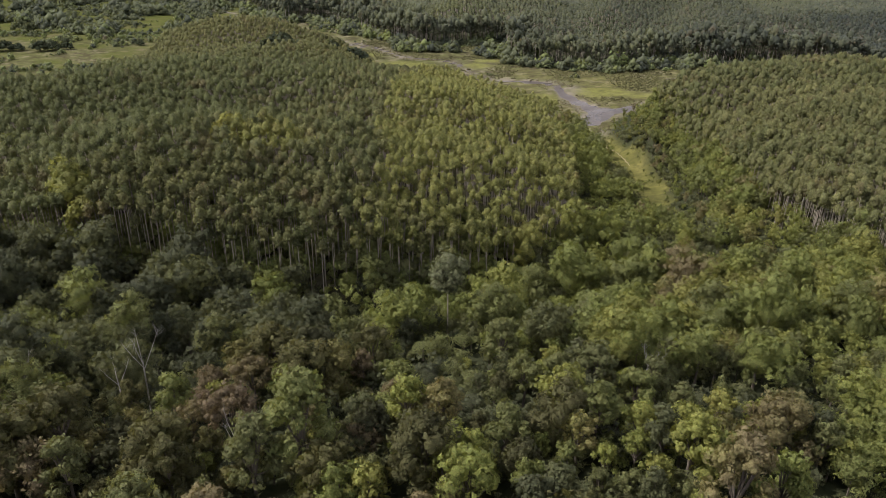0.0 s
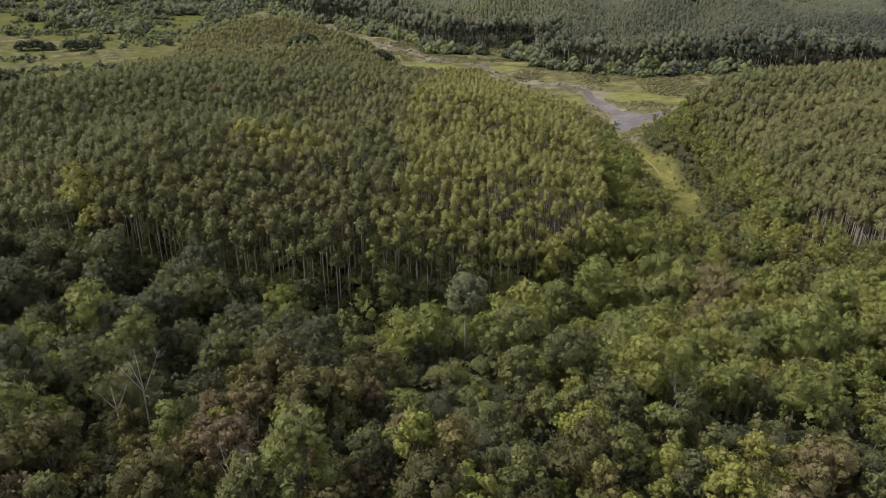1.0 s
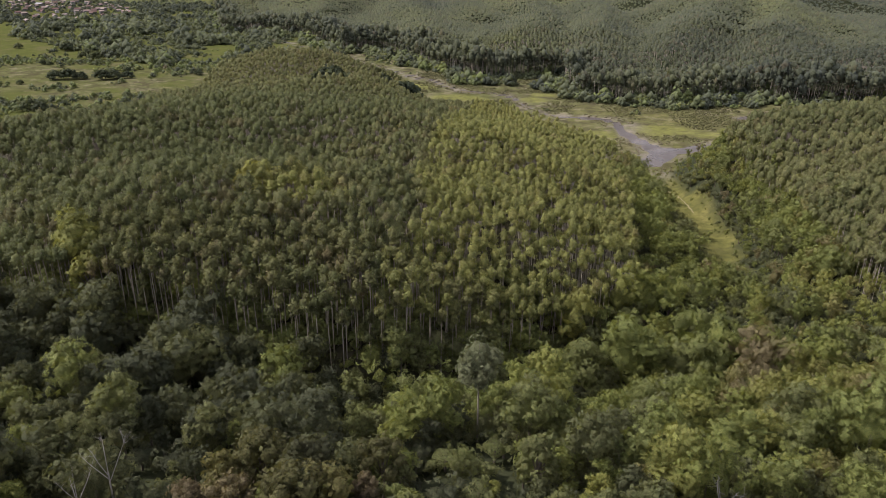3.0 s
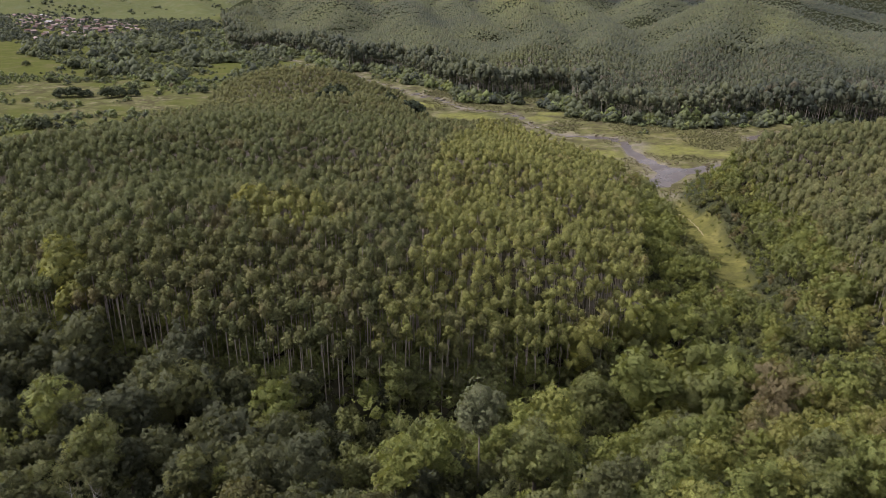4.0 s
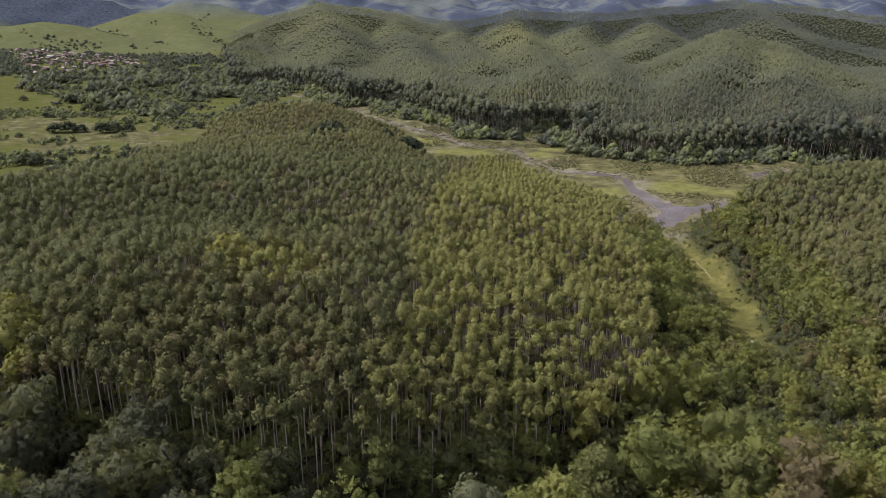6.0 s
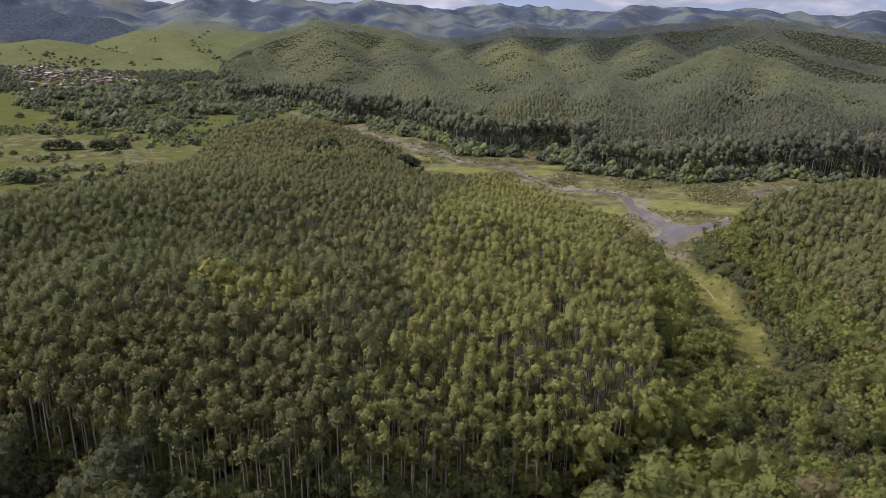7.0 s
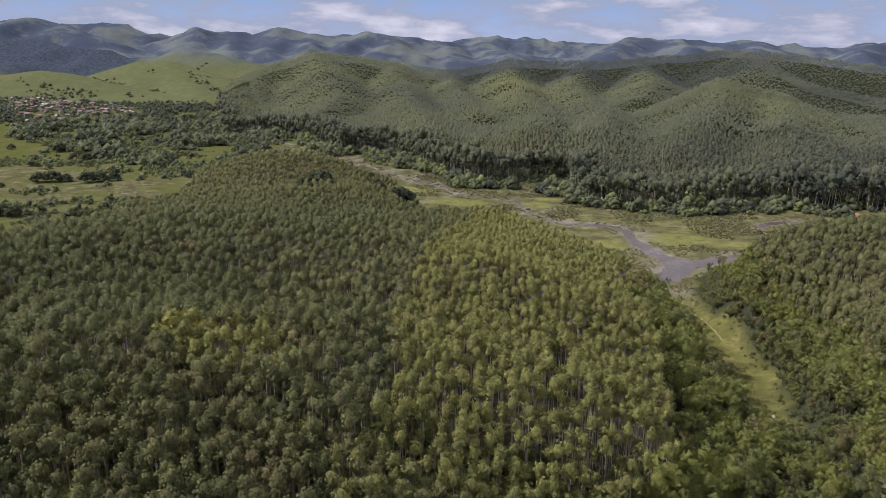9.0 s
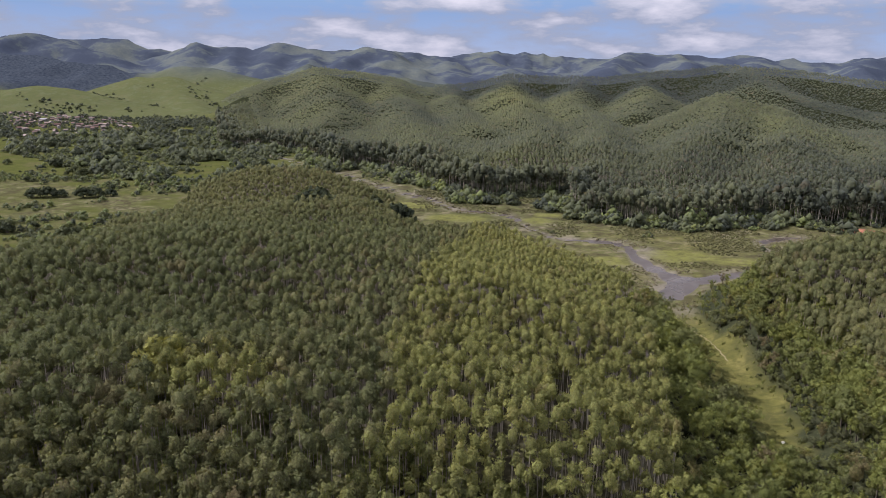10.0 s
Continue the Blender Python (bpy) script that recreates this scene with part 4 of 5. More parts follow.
spots = np.stack([x, y, rng.uniform(0.9, 1.35, len(x)), np.clip(rng.normal(0.55, 0.2, len(x)), 0, 0.97)], 1)
stand("stand_edge_trees", "broad native trees along the foot of a plantation", "trees", N2, spots, [M_NAT, M_DARK_BARK], 39)
# undergrowth between the trunks
x, y, rng = grid(-330, 330, 40, 456, 5.2, 2.3, 8)
keep = inside(NATIVE, x, y) & wedge(x, y, margin=10)
x, y = x[keep], y[keep]
U1 = [joined(*broadleaf(rng0, 3, 12, 0.5, 3, False, 0.45, True)) for _ in range(5)]
spots = np.stack([x, y, rng.uniform(0.7, 1.3, len(x)), rng.uniform(0.0, 0.4, len(x))], 1)
stand("undergrowth", "shrubs and saplings under the forest crowns", "shrubs", U1, spots, [M_NAT, M_DARK_BARK], 26)

# saplings and shrubs under the front rows of the plantation
x, y, rng = grid(-200, 70, 156, 216, 3.1, 1.4, 9)
keep = inside(PLANTATION, x, y) & wedge(x, y, margin=10)
x, y = x[keep], y[keep]
spots = np.stack([x, y, 0.6 + 1.3 * rng.random(len(x)) ** 1.6, rng.uniform(0.25, 0.75, len(x))], 1)
U2 = [joined(*broadleaf(rng0, 6, 15, 0.36, 3, False, 0.5, True)) for _ in range(6)]
stand("plantation_shrubs", "shrubs and saplings between plantation trunks", "shrubs", U2, spots, [M_NAT, M_DARK_BARK], 28)

# woods beyond the river
W1 = [joined(*eucalyptus(rng0, 12, 0.8, 3, False, 0, 3, 1.9, 1.25)) for _ in range(6)]
W2 = [joined(*eucalyptus(rng0, 4, 0.7, 0, False, 0, 3, 1.5, 1.35)) for _ in range(6)]
W3 = [joined(*eucalyptus(rng0, 3, 0.8, 0, False, 0, 3, 1.5, 1.4)) for _ in range(5)]


def on_bank(x, y):
    """The bare red bank at the foot of the wood."""
    return (np.hypot((x - 287) / 22, (y - 690) / 16) < 1) | (np.hypot((x - 335) / 30, (y - 686) / 16) < 1)


def wood(x0, x1, y0, y1, step, seed, edge_only=False):
    x, y, rng = grid(x0, x1, y0, y1, step, step * 0.3, seed)
    edge, _ = along([(a, b, 0) for a, b in WOOD[:19]], x, y)
    keep = inside(WOOD, x, y) & wedge(x, y, margin=15) & ~on_bank(x, y) & (((edge < 70) | (y < 1000)) == edge_only)
    x, y, edge = x[keep], y[keep], edge[keep]
    # lit domes, and cloud shade on back ridge and right, put into the tint
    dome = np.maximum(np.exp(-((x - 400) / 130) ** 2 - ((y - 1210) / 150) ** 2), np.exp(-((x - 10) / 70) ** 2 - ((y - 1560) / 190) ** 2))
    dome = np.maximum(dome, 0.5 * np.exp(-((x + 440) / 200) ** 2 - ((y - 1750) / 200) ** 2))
    ridge_shade = smooth(1760, 1840, y + 50 * (fbm(x, y, 90, 2, 85) - 0.5)) * smooth(-220, -120, x) * smooth(560, 460, x)
    tint = 0.44 + 0.34 * dome - 0.04 * smooth(50, 10, edge) - 0.5 * ridge_shade - 0.2 * smooth(130, 260, x) * smooth(1050, 900, y) - 0.22 * smooth(380, 520, x) + 0.5 * (fbm(x, y, 130, 3, 81) - 0.5)
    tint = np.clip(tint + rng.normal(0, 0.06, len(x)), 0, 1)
    tall = 1 + smooth(70, 15, edge) * (0.45 * smooth(0.35, 0.65, fbm(x, y, 45, 2, 83)) + 0.35 * rng.random(len(x)) ** 2)
    return np.stack([x, y, rng.uniform(0.75, 1.2, len(x)) * np.clip(step / 5.0, 1, 2.2) ** 0.55 * tall, tint], 1)


spots = wood(-640, 640, 640, 1640, 4.9, 31, True)
edge, _ = along([(a, b, 0) for a, b in WOOD[:19]], spots[:, 0], spots[:, 1])
W0 = [joined(*eucalyptus(rng0, 60, 0.75, 4, False, 9, 2, 2.3, 1.55)) for _ in range(8)]
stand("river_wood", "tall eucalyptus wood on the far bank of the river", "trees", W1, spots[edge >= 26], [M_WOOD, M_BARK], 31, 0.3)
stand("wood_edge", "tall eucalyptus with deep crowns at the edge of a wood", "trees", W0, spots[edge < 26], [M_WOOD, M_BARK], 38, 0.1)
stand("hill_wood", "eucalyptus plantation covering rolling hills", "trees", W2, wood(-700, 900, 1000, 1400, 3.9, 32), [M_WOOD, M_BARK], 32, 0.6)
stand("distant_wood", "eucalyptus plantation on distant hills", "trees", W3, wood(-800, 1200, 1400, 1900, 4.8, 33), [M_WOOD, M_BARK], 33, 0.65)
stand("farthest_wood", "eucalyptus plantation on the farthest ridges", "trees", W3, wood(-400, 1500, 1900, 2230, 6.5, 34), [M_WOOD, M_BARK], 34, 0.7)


# the forest and the plantations go on to the sides and behind
x, y, rng = grid(-330, 330, -80, 200, 12.0, 4.0, 35)
keep = inside(NATIVE, x, y) & ~(wedge(x, y, margin=18) & (y >= 34))
x, y = x[keep], y[keep]
N3 = [joined(*broadleaf(rng0, 7, 8, 0.9, 3, False, 1.0, True)) for _ in range(6)]
spots = np.stack([x, y, rng.uniform(1.4, 2.1, len(x)), np.clip(rng.normal(0.45, 0.25, len(x)), 0, 1)], 1)
below = (np.abs(x) < 75)
stand("surrounding_forest", "native forest going on over the neighbouring slopes", "trees", N3, spots[~below], [M_NAT, M_DARK_BARK], 35)
x, y, rng = grid(-75, 75, -80, 46, 5.4, 2.0, 37)
keep = ~(wedge(x, y, margin=18) & (y >= 34))
x, y = x[keep], y[keep]
spots = np.stack([x, y, rng.uniform(0.7, 1.35, len(x)), np.clip(rng.normal(0.45, 0.22, len(x)), 0, 0.97)], 1)
stand("hilltop_forest", "native forest of broad crowns on a hilltop", "trees", N2, spots, [M_NAT, M_DARK_BARK], 37)
x, y, rng = grid(-330, 500, 150, 705, 4.2, 1.0, 36)
keep = (inside(PLANTATION, x, y) | inside(EAST_STAND, x, y)) & ~wedge(x, y, margin=10)
x, y = x[keep], y[keep]
spots = np.stack([x, y, rng.uniform(0.85, 1.1, len(x)), np.where(x < 0, 0.16, 0.5) + rng.normal(0, 0.07, len(x))], 1)
stand("surrounding_plantation", "eucalyptus plantation going on over the neighbouring slopes", "trees", W2, spots, [M_EUC_FAR, M_BARK], 36)
def thicket(rng, heads, per, size):
    """A rounded bush whose leafy heads reach down to the ground."""
    cr = Shape()
    for j in range(heads):
        a, reach = j * 2.4 + rng.uniform(-0.4, 0.4), 0.0 if j == 0 else rng.uniform(0.6, 1.0)
        r = rng.uniform(1.5, 2.4) * (1.0 if j == 0 else 0.8)
        c = np.array([math.cos(a) * reach * 2.2, math.sin(a) * reach * 2.2, r * rng.uniform(0.7, 1.0) * (1.35 if j == 0 else 0.85)])
        q = np.array([r, r, r * rng.uniform(0.75, 1.0)])
        d = sphere_points(rng, per, -0.5)
        cr.add(*leaves(rng, c + d * q * rng.uniform(0.9, 1.1, (per, 1)), d + np.array([0, 0, 0.2]), size, False))
        cr.add(*lump(rng, c, q * 0.9, "tent"))
    return joined(Shape(), cr)


# fringe of broad trees and shrubs at the foot of the wood, scrub in the valley
T1 = [thicket(rng0, 5, 9, 0.7) for _ in range(8)]
x, y, rng = grid(-640, 640, 640, 1400, 5.2, 2.6, 41)
dx, _ = along([(a, b, 0) for a, b in WOOD[:19]], x, y)
keep = (dx < 10 + 30 * smooth(0.3, 0.8, fbm(x, y, 34, 3, 59))) & wedge(x, y) & ~on_bank(x, y)
x, y = x[keep], y[keep]
spots = np.stack([x, y, 0.5 + 2.5 * rng.random(len(x)) ** 2.6, np.clip(rng.normal(0.30, 0.2, len(x)), 0, 0.95)], 1)
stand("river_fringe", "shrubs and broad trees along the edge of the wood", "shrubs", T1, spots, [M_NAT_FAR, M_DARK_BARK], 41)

S1 = [thicket(rng0, 3, 7, 0.8) for _ in range(6)]
x, y, rng = grid(-900, 60, 560, 1500, 7.6, 6.0, 42)
dens = fbm(x, y, 70, 3, 61)
keep = inside(SCRUB, x, y) & (dens > 0.44) & wedge(x, y)
x, y = x[keep], y[keep]
spots = np.stack([x, y, (0.65 + 2.1 * rng.random(len(x)) ** 2.4) * (0.5 + 1.1 * smooth(0.3, 0.7, fbm(x, y, 50, 2, 69))), np.clip(rng.normal(0.24, 0.10, len(x)), 0, 1)], 1)
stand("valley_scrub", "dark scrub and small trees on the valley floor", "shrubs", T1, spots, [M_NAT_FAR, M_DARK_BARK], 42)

# low bushes in the marsh and over the rough pasture
x, y, rng = grid(-620, 300, 430, 1150, 5.2, 5.2, 43)
dens = fbm(x, y, 38, 3, 63)
zz, kk = ground(x, y), river_depth(x, y)
free = ~(inside(PLANTATION, x, y) | inside(EAST_STAND, x, y) | inside(WOOD, x, y) | inside(NATIVE, x, y))
clump = np.maximum(np.exp(-(((x - 135) / 34) ** 2 + ((y - 655) / 26) ** 2)), np.exp(-(((x + 175) / 60) ** 2 + ((y - 890) / 50) ** 2)) * 0.8) * np.where(x > 0, 0.45, 1.0)
rough_field = 0.24 * (x < -230) * (y > 560) * (y < 860)
keep = free & (kk > 1.7) & (dens + clump * 0.5 + rough_field > 0.76) & wedge(x, y) & ~inside(MEADOW, x, y)
x, y = x[keep], y[keep]
spots = np.stack([x, y, (0.2 + 0.8 * rng.random(len(x)) ** 2.2) * np.where(x < -230, 1.5, 1.0), np.clip(rng.normal(0.4, 0.25, len(x)), 0, 1)], 1)
stand("marsh_bushes", "low bushes scattered over marsh and rough pasture", "shrubs", S1, spots, [M_NAT_FAR, M_DARK_BARK], 43)


# small shrubs that creep into the meadow from its edges
x, y, rng = grid(76, 124, 282, 490, 2.6, 1.3, 48)
rim, _ = along([(a, b, 0) for a, b in MEADOW + MEADOW[:1]], x, y)
keep = inside(MEADOW, x, y) & (river_depth(x, y) > 1.6) & (rng.random(len(x)) < 0.05 + 0.6 * smooth(6, 1, rim)) & (np.hypot(x - 103, y - 424) > 3)
x, y = x[keep], y[keep]
spots = np.stack([x, y, rng.uniform(0.14, 0.5, len(x)), np.clip(rng.normal(0.55, 0.25, len(x)), 0, 0.95)], 1)
stand("meadow_shrubs", "small green shrubs along the edges of a meadow", "shrubs", S1, spots, [M_NAT, M_DARK_BARK], 48)


# tussocks of tall grass
def tussock(rng, mounds=1, spread=1.0):
    """A mound of grass with a few blades that stand out of it."""
    sh = Shape()
    for k in range(mounds):
        c = np.array([rng.uniform(-0.8, 0.8), rng.uniform(-0.8, 0.8), 0]) * spread * min(k, 1)
        sh.add(*lump(rng, c, np.array([0.75, 0.75, 0.7]) * spread * rng.uniform(0.7, 1.2), "tent"))
    for _ in range(3):
        a, h = rng.uniform(0, 6.28), rng.uniform(0.8, 1.2) * (0.5 + 0.5 * spread)
        d = np.array([math.cos(a), math.sin(a), 0])
        w = np.array([-d[1], d[0], 0]) * 0.14 * spread
        sh.add(np.array([d * 0.2 + w, d * 0.2 - w, d * 0.5 * spread + np.array([0, 0, h])]), np.array([(0, 1, 2)]), np.tile(np.array([0, 0, 1.0]), (3, 1)))
    return joined(Shape(), sh)


M_TUSSOCK = leaf_material("tall_grass", [(0.0, (0.078, 0.082, 0.026)), (0.4, (0.104, 0.104, 0.030)), (0.75, (0.132, 0.126, 0.042)), (1.0, (0.160, 0.140, 0.070))], vary=0.5)
G1 = [tussock(rng0) for _ in range(6)]
x, y, rng = grid(78, 122, 280, 490, 1.6, 1.2, 44)
keep = inside(MEADOW, x, y) & (fbm(x, y, 14, 3, 65) > 0.40)
x, y = x[keep], y[keep]
spots = np.stack([x, y, rng.uniform(0.25, 0.6, len(x)), np.clip(rng.normal(0.55, 0.25, len(x)), 0, 1)], 1)
stand("tall_grass", "tussocks of tall yellow-green grass on the meadow", "grass", G1, spots, [M_TUSSOCK], 44)
G2 = [tussock(rng0, 2, 1.3) for _ in range(6)]
M_REED = leaf_material("reeds", [(0.0, (0.060, 0.058, 0.026)), (0.4, (0.098, 0.096, 0.040)), (0.75, (0.150, 0.134, 0.078)), (1.0, (0.180, 0.160, 0.112))], vary=0.6)
x, y, rng = grid(-260, 250, 470, 900, 2.5, 1.6, 45)
kk = river_depth(x, y)
bank = smooth(3.4, 1.4, kk)
free = ~(inside(PLANTATION, x, y) | inside(EAST_STAND, x, y) | inside(NATIVE, x, y) | inside(WOOD, x, y))
lush = np.max([np.exp(-(((x - a) / c) ** 2 + ((y - b) / d) ** 2) ** 2) for a, b, c, d in LUSH], axis=0)
keep = free & (kk > 1.1) & (ground(x, y) < 5) & (fbm(x, y, 26, 3, 66) + 0.16 * bank - 0.3 * lush > 0.50)
x, y, bank = x[keep], y[keep], bank[keep]
spots = np.stack([x, y, rng.uniform(0.5, 1.15, len(x)), np.clip(0.25 + 0.5 * bank + 0.5 * (fbm(x, y, 34, 2, 64) - 0.5) + rng.normal(0, 0.15, len(x)), 0, 1)], 1)
stand("reed_beds", "beds of pale reeds and sedge along a river", "grass", G2, spots, [M_REED], 45)


# ---- trees and bushes that stand alone ----
def lone(name, label, x, y, s, shape, group=""):
    t = tree_thing(name, *shape, M_BUSH, M_DARK_BARK, label, "tree" if "tree" in name else "bush", group)
    t.matrix_basis = pose(x, y, float(ground(x, y)), 0, 0, rng0.uniform(0, 360)) @ Matrix.Scale(s, 4)
    return t


bush_shapes = []
for _ in range(4):
    st, cr = Shape(), Shape()
    for j in range(13):
        a, reach = j * 2.4, math.sqrt(j / 13)
        r = rng0.uniform(1.0, 1.8)
        c = np.array([math.cos(a) * reach * 3.6, math.sin(a) * reach * 3.0, 0.9 + (1 - reach ** 2) * 2.6 + rng0.uniform(-0.3, 0.5)])
        d = sphere_points(rng0, 26, -0.6)
        q = np.array([r, r, r * 0.85])
        cr.add(*leaves(rng0, c + d * q * rng0.uniform(0.85, 1.12, (26, 1)), d + np.array([0, 0, 0.2]), 0.5))
        cr.add(*lump(rng0, c, q * 0.75, True))
        if j % 3 == 0:
            st.add(*stem([(0, 0, -0.4), tuple(c * 0.9)], (0.12, 0.05), 5))
    bush_shapes.append((st, cr))
FIELD_BUSHES = [(-628, 938, 1.2), (-555, 924, 1.9), (-493, 865, 2.2), (-480, 858, 1.8), (-452, 729, 1.7), (-440, 733, 1.9), (-428, 736, 1.4), (-405, 735, 1.9), (-395, 741, 1.7),
                (-384, 747, 1.3), (-390, 594, 1.8), (-380, 590, 1.5), (-369, 606, 1.1), (-322, 574, 1.9), (-318, 582, 1.5), (-521, 820, 1.0), (-512, 818, 0.8), (-335, 650, 0.9),
                (-322, 778, 1.1), (-403, 783, 1.0), (-470, 700, 0.8)]
for j, (bx, by, s) in enumerate(FIELD_BUSHES):
    lone("pasture_bush", "dense dark green rounded bush in a pasture", bx, by, s * 1.2, bush_shapes[j % 4], "bushes in the pasture")

# dark trees on the far end of the plantation
for tx, ty, s in DARK_TREES:
    lone("dark_tree", "dark green broad-crowned tree at the end of a plantation", tx, ty, s, broadleaf(rng0, 14, 26, 0.7, 6), "dark trees at the end of the plantation")

# broad trees that stand out at the edge of the plantation
for tx, ty, s in LONE_TREES:
    t = tree_thing("broad_tree", *broadleaf(rng0, 17, 60, 0.40, 6), M_YELLOW if tx < 0 else M_NAT_ONE, M_DARK_BARK,
                   ("yellow-green" if tx < 0 else "olive-green") + " broad-crowned tree standing among slim plantation trees", "tree", "broad trees in the plantation")
    t.matrix_basis = pose(tx, ty, float(ground(tx, ty)), 0, 0, tx * 7) @ Matrix.Scale(s, 4)

# the tall tree that stands above the forest
tall_shape = eucalyptus(np.random.default_rng(5), 1100, 0.34, 8, True, 22, 1, 2.5, 1.75)
t = tree_thing("emergent_tree", *tall_shape, M_GREY, M_BARK, "tall grey-green tree with bare pale trunk above the forest", "tree", "")
t.matrix_basis = pose(1.8, 131, float(ground(1.8, 131)) - 0.5, 0, 0, 40) @ Matrix.Diagonal((1.15, 1.15, 1.22, 1))


def dead_tree(x, y, tall, seed, lean=0.0):
    """A bare tree: forked trunk, crooked limbs and twigs."""
    rng = np.random.default_rng(seed)
    root = tagged(new("dead_tree"), "leafless dead tree with pale forked limbs among green crowns", "tree", "dead trees")
    root.matrix_basis = pose(x, y, float(ground(x, y)), 0, lean, rng.uniform(0, 360))
    st = Shape()
    fork = np.array([rng.normal(0, 0.2), rng.normal(0, 0.2), tall * 0.62])
    st.add(*stem([(0, 0, -0.5), tuple(fork * 0.5 + np.array([0.15, 0, 0])), tuple(fork)], (0.17, 0.14, 0.10), 7))
    v, f, n = st.arrays()
    part("trunk", mesh_from("trunk", v, f, [M_DEAD], normal=n), root)
    for k in range(4):
        sh = Shape()
        a = k * 1.7 + rng.uniform(-0.4, 0.4)
        d = np.array([math.cos(a), math.sin(a), rng.uniform(0.9, 1.6)])
        p, q = fork * rng.uniform(0.8, 1.0), fork + d * tall * 0.13
        tip = q + np.array([d[0] * 0.6, d[1] * 0.6, d[2]]) * tall * 0.12
        sh.add(*stem([tuple(p), tuple(q), tuple(tip)], (0.075, 0.05, 0.015), 5))
        for _ in range(7):
            e = rng.normal(0, 1, 3)
            base = q + (tip - q) * rng.uniform(0, 0.8)
            sh.add(*stem([tuple(base), tuple(base + np.array([e[0], e[1], abs(e[2])]) * tall * 0.06)], (0.03, 0.01), 3))
        v, f, n = sh.arrays()
        part("limb", mesh_from("limb", v, f, [M_DEAD], normal=n), root)


for j, (dx, dy, h, lean) in enumerate([(-50, 101, 17, 2), (-67, 97, 12.5, -8), (-71, 92, 11, 10), (-52, 96, 11.5, 14), (74, 159, 11.5, -6), (-29, 78, 11, -12), (36, 106, 12, 8)]):
    dead_tree(dx, dy, h, 100 + j, lean)


# ---- village ----
def box(bm, x0, x1, y0, y1, z0, z1):
    vs = [bm.verts.new((x, y, z)) for z in (z0, z1) for x, y in ((x0, y0), (x1, y0), (x1, y1), (x0, y1))]
    for q in ((3, 2, 1, 0), (4, 5, 6, 7), (0, 1, 5, 4), (1, 2, 6, 5), (2, 3, 7, 6), (3, 0, 4, 7)):
        bm.faces.new([vs[i] for i in q])


def made(bm, name, mat):
    me = bpy.data.meshes.new(name)
    bm.to_mesh(me)
    bm.free()
    me.materials.append(mat)
    return me


def house(w, d, h, rise, roof_mat, label):
    """A small house: walls with gables, an overhanging pitched roof, a door and windows in each front."""
    root = tagged(new("house"), label, "house", "village houses")
    bm = bmesh.new()
    box(bm, -w / 2, w / 2, -d / 2, d / 2, -1.0, h)
    for s in (-1, 1):
        a = [bm.verts.new((s * w / 2, y, z)) for y, z in ((-d / 2, h), (d / 2, h), (0, h + rise))]
        bm.faces.new(a if s > 0 else a[::-1])
    part("wall", made(bm, "wall", M_WALL), root)
    bm = bmesh.new()
    ex, ey, drop, th = w / 2 + 0.5, d / 2 + 0.6, 0.6 * rise / (d / 2), 0.16
    for s in (-1, 1):
        lo = [bm.verts.new((x, s * ey, h - drop + k)) for k in (0.05, 0.05 + th) for x in (-ex, ex)]
        hi = [bm.verts.new((x, 0, h + rise + k)) for k in (0.05, 0.05 + th) for x in (-ex, ex)]
        for q in ((lo[0], lo[1], hi[1], hi[0]), (lo[2], hi[2], hi[3], lo[3]), (lo[0], lo[2], lo[3], lo[1]), (lo[0], hi[0], hi[2], lo[2]), (lo[1], lo[3], hi[3], hi[1])):
            bm.faces.new(q)
    bmesh.ops.recalc_face_normals(bm, faces=bm.faces[:])
    part("roof", made(bm, "roof", roof_mat), root)
    for s in (-1, 1):
        bm = bmesh.new()
        y0, y1 = sorted((s * (d / 2 - 0.05), s * (d / 2 + 0.03)))
        box(bm, -0.5, 0.5, y0, y1, 0.05, 2.1)
        part("door", made(bm, "door", M_DOOR), root)
        for cx in (-w * 0.3, w * 0.3):
            bm = bmesh.new()
            box(bm, cx - 0.6, cx + 0.6, y0, y1, 1.0, 2.1)
            part("window", made(bm, "window", M_DOOR), root)
    return root


rng = np.random.default_rng(77)
patterns = [house(9, 7.5, 3.0, 1.9, M_ROOF, "small plastered house with a clay-tiled gable roof in a village"),
            house(13, 8.5, 3.2, 2.2, M_ROOF, "long plastered house with a clay-tiled gable roof in a village"),
            house(8, 7, 5.6, 1.8, M_ROOF, "two-storey plastered house with a clay-tiled roof in a village"),
            house(15, 10, 4.2, 1.6, M_SHEET, "village building with a pale metal sheet roof")]
VILLAGE = [(-1290, 1830), (-1180, 1690), (-1020, 1480), (-800, 1225), (-700, 1180), (-690, 1400), (-790, 1560), (-900, 1610), (-1040, 1690), (-1150, 1790)]
used, count = set(), 0
hx, hy, _ = grid(-1290, -680, 1180, 1830, 24, 7, 78)
pick = inside(VILLAGE, hx, hy) & (ground(hx, hy) < 30)
for px, py in zip(hx[pick], hy[pick]):
    if rng.random() > 0.6 or count > 110:
        continue
    k = int(rng.choice(4, p=[0.46, 0.32, 0.19, 0.03]))
    m = pose(px, py, surface(px, py), 0, 0, rng.choice([-38, 52]) + rng.normal(0, 16)) @ Matrix.Scale(rng.uniform(0.8, 1.15), 4)
    if k in used:
        copy_thing(patterns[k], m)
    else:
        patterns[k].matrix_basis = m
        used.add(k)
    count += 1

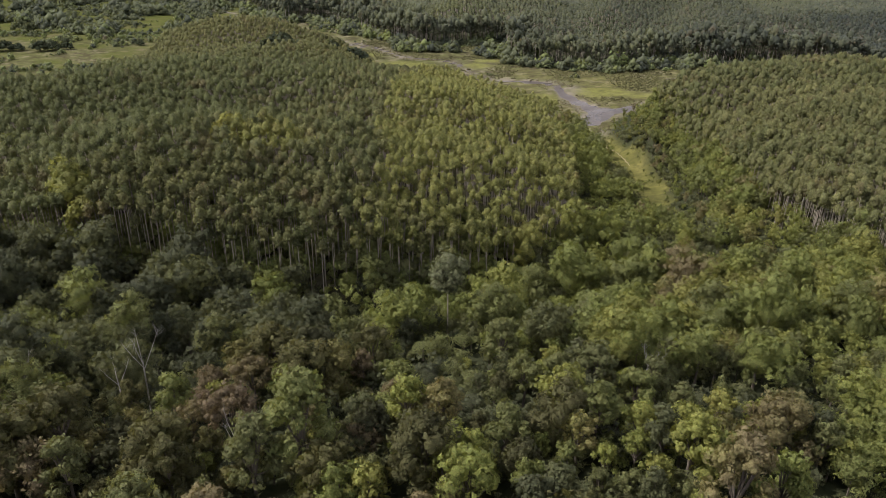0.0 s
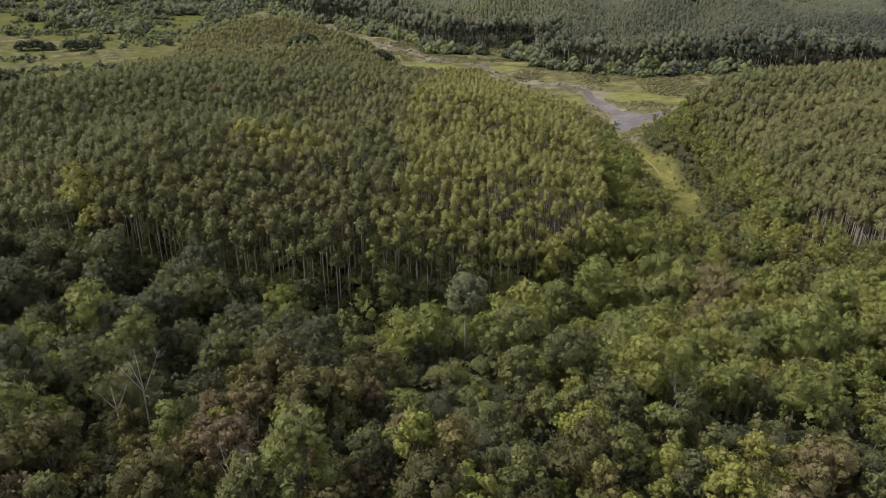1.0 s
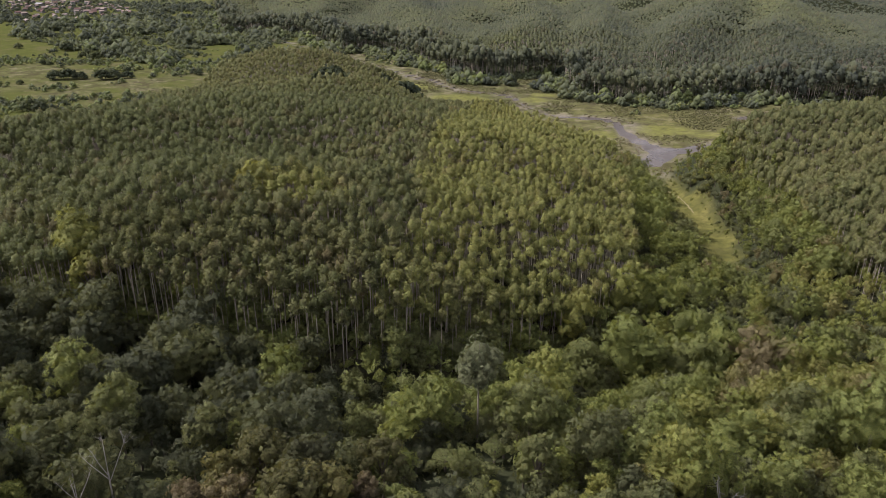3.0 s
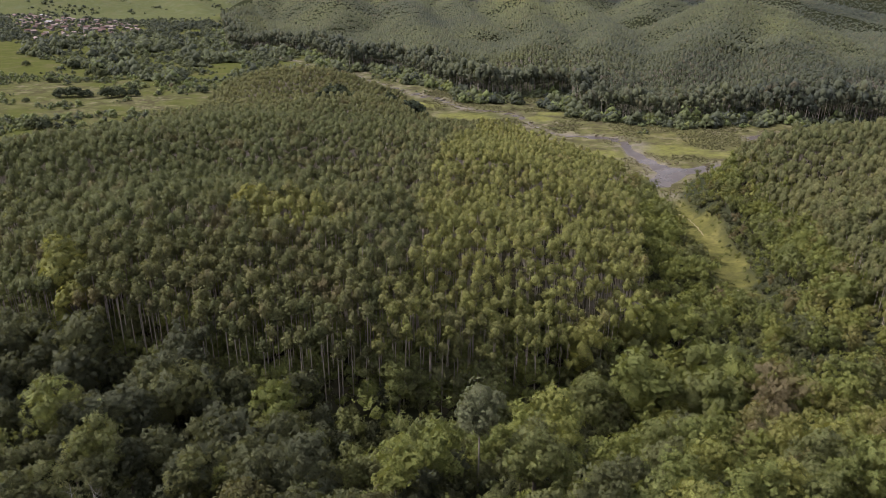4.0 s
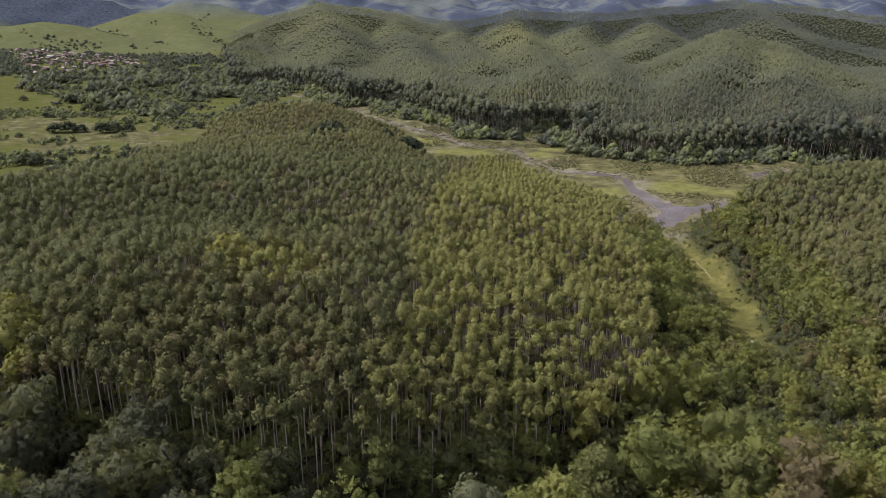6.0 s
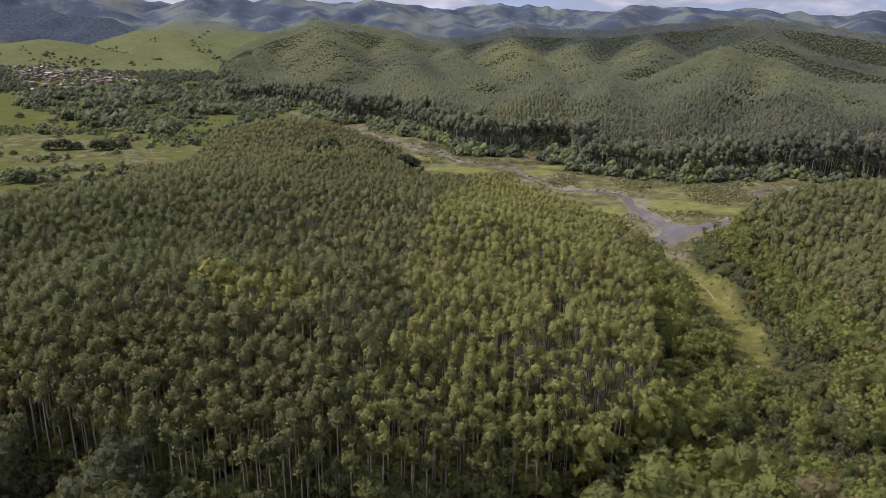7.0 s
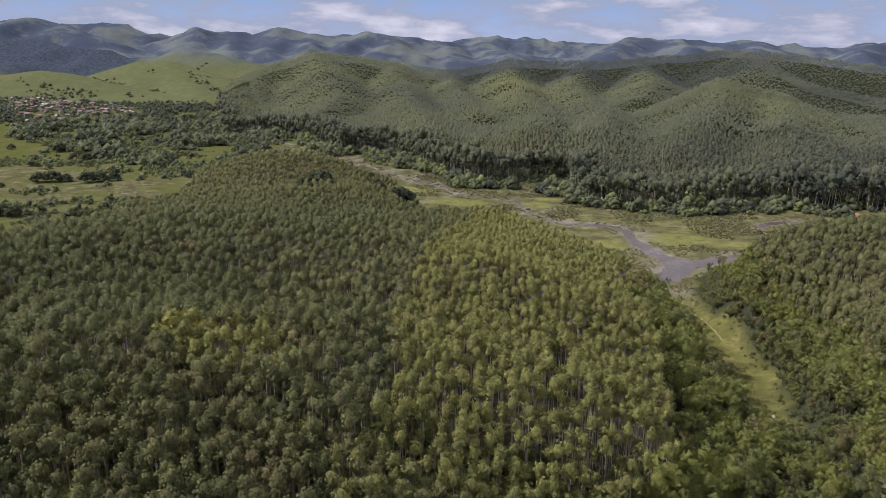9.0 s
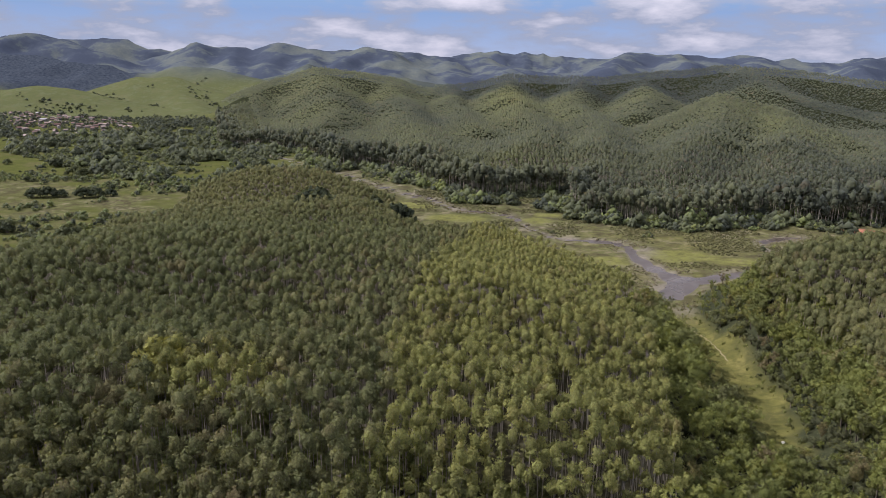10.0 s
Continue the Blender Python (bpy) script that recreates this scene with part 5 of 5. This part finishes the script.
# trees between the houses, on the valley floor about the village and over the pastures
V1 = [thicket(rng0, 3, 8, 1.15) for _ in range(8)]
x, y, rng = grid(-1400, -380, 1120, 1900, 9.4, 4.5, 46)
belt = [(-1420, 1900), (-1180, 1640), (-900, 1260), (-820, 1130), (-440, 1150), (-540, 1400), (-660, 1640), (-760, 1620), (-900, 1640), (-1050, 1720)]
keep = inside(belt, x, y) & (fbm(x, y, 60, 2, 67) > 0.33) & ~inside(WOOD, x, y) & (ground(x, y) < 38) & ~(inside(VILLAGE, x, y) & (rng.random(len(x)) < 0.33))
x, y = x[keep], y[keep]
spots = np.stack([x, y, np.where(inside(VILLAGE, x, y), 0.5, 0.7) + np.where(inside(VILLAGE, x, y), 1.2, 1.8) * rng.random(len(x)) ** 2.2, np.clip(rng.normal(0.08, 0.09, len(x)), 0, 1)], 1)
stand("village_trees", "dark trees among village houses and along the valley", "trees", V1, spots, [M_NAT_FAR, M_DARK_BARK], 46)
x, y, rng = grid(-1700, -300, 860, 2900, 13, 8, 47)
hollow = sum(ground(x + 45 * a, y + 45 * b) for a, b in ((1, 0), (-1, 0), (0, 1), (0, -1))) / 4 - ground(x, y)
keep = ~inside(belt, x, y) & ~inside(WOOD, x, y) & (hollow + 22 * (fbm(x, y, 110, 3, 68) - 0.5) > 4.2) & (rng.random(len(x)) < 0.75) & wedge(x, y) & ~((x < -1200) & (y > 1950)) & (np.hypot(x, y) < 2600)
x, y = x[keep], y[keep]
spots = np.stack([x, y, 0.6 + 1.2 * rng.random(len(x)) ** 2, np.clip(rng.normal(0.15, 0.15, len(x)), 0, 1)], 1)
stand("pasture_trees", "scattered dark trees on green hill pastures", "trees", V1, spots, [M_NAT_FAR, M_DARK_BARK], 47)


# ---- footpath and stones in the gully ----
def ribbon(name, label, line, half):
    bm = bmesh.new()
    rows = []
    for (a, b), (c, d) in zip(line, line[1:]):
        n = 12
        side = Vector((d - b, a - c, 0)).normalized() * half
        for k in range(n):
            px, py = a + (c - a) * k / n + math.sin(k * 1.3 + a) * 0.25, b + (d - b) * k / n
            rows.append([bm.verts.new((px + s * side.x, py + s * side.y, surface(px + s * side.x, py + s * side.y) + 0.1)) for s in (-1, 1)])
    for p, q in zip(rows, rows[1:]):
        bm.faces.new((p[0], p[1], q[1], q[0]))
    tagged(new(name, made(bm, name, M_TRACK)), label, "path", kind="structure")


ribbon("footpath", "narrow trodden path through a grassy gully", [(99.7, 452), (100.6, 434), (103.8, 424), (106, 411.5), (107, 396)], 0.26)
for rx, ry, s in ((98, 305, 0.8), (95, 293, 1.0), (96.5, 296, 0.5)):
    bm = bmesh.new()
    bmesh.ops.create_icosphere(bm, subdivisions=2, radius=s)
    for v in bm.verts:
        v.co *= 0.75 + 0.5 * noise.noise(v.co * 1.3 + Vector((rx, ry, 0)))
        v.co.z *= 0.6
    ob = tagged(new("boulder", made(bm, "boulder", M_STONE)), "pale weathered boulder in the grass of a gully", "rock", "boulders in the gully")
    ob.location = (rx, ry, surface(rx, ry) + s * 0.2)
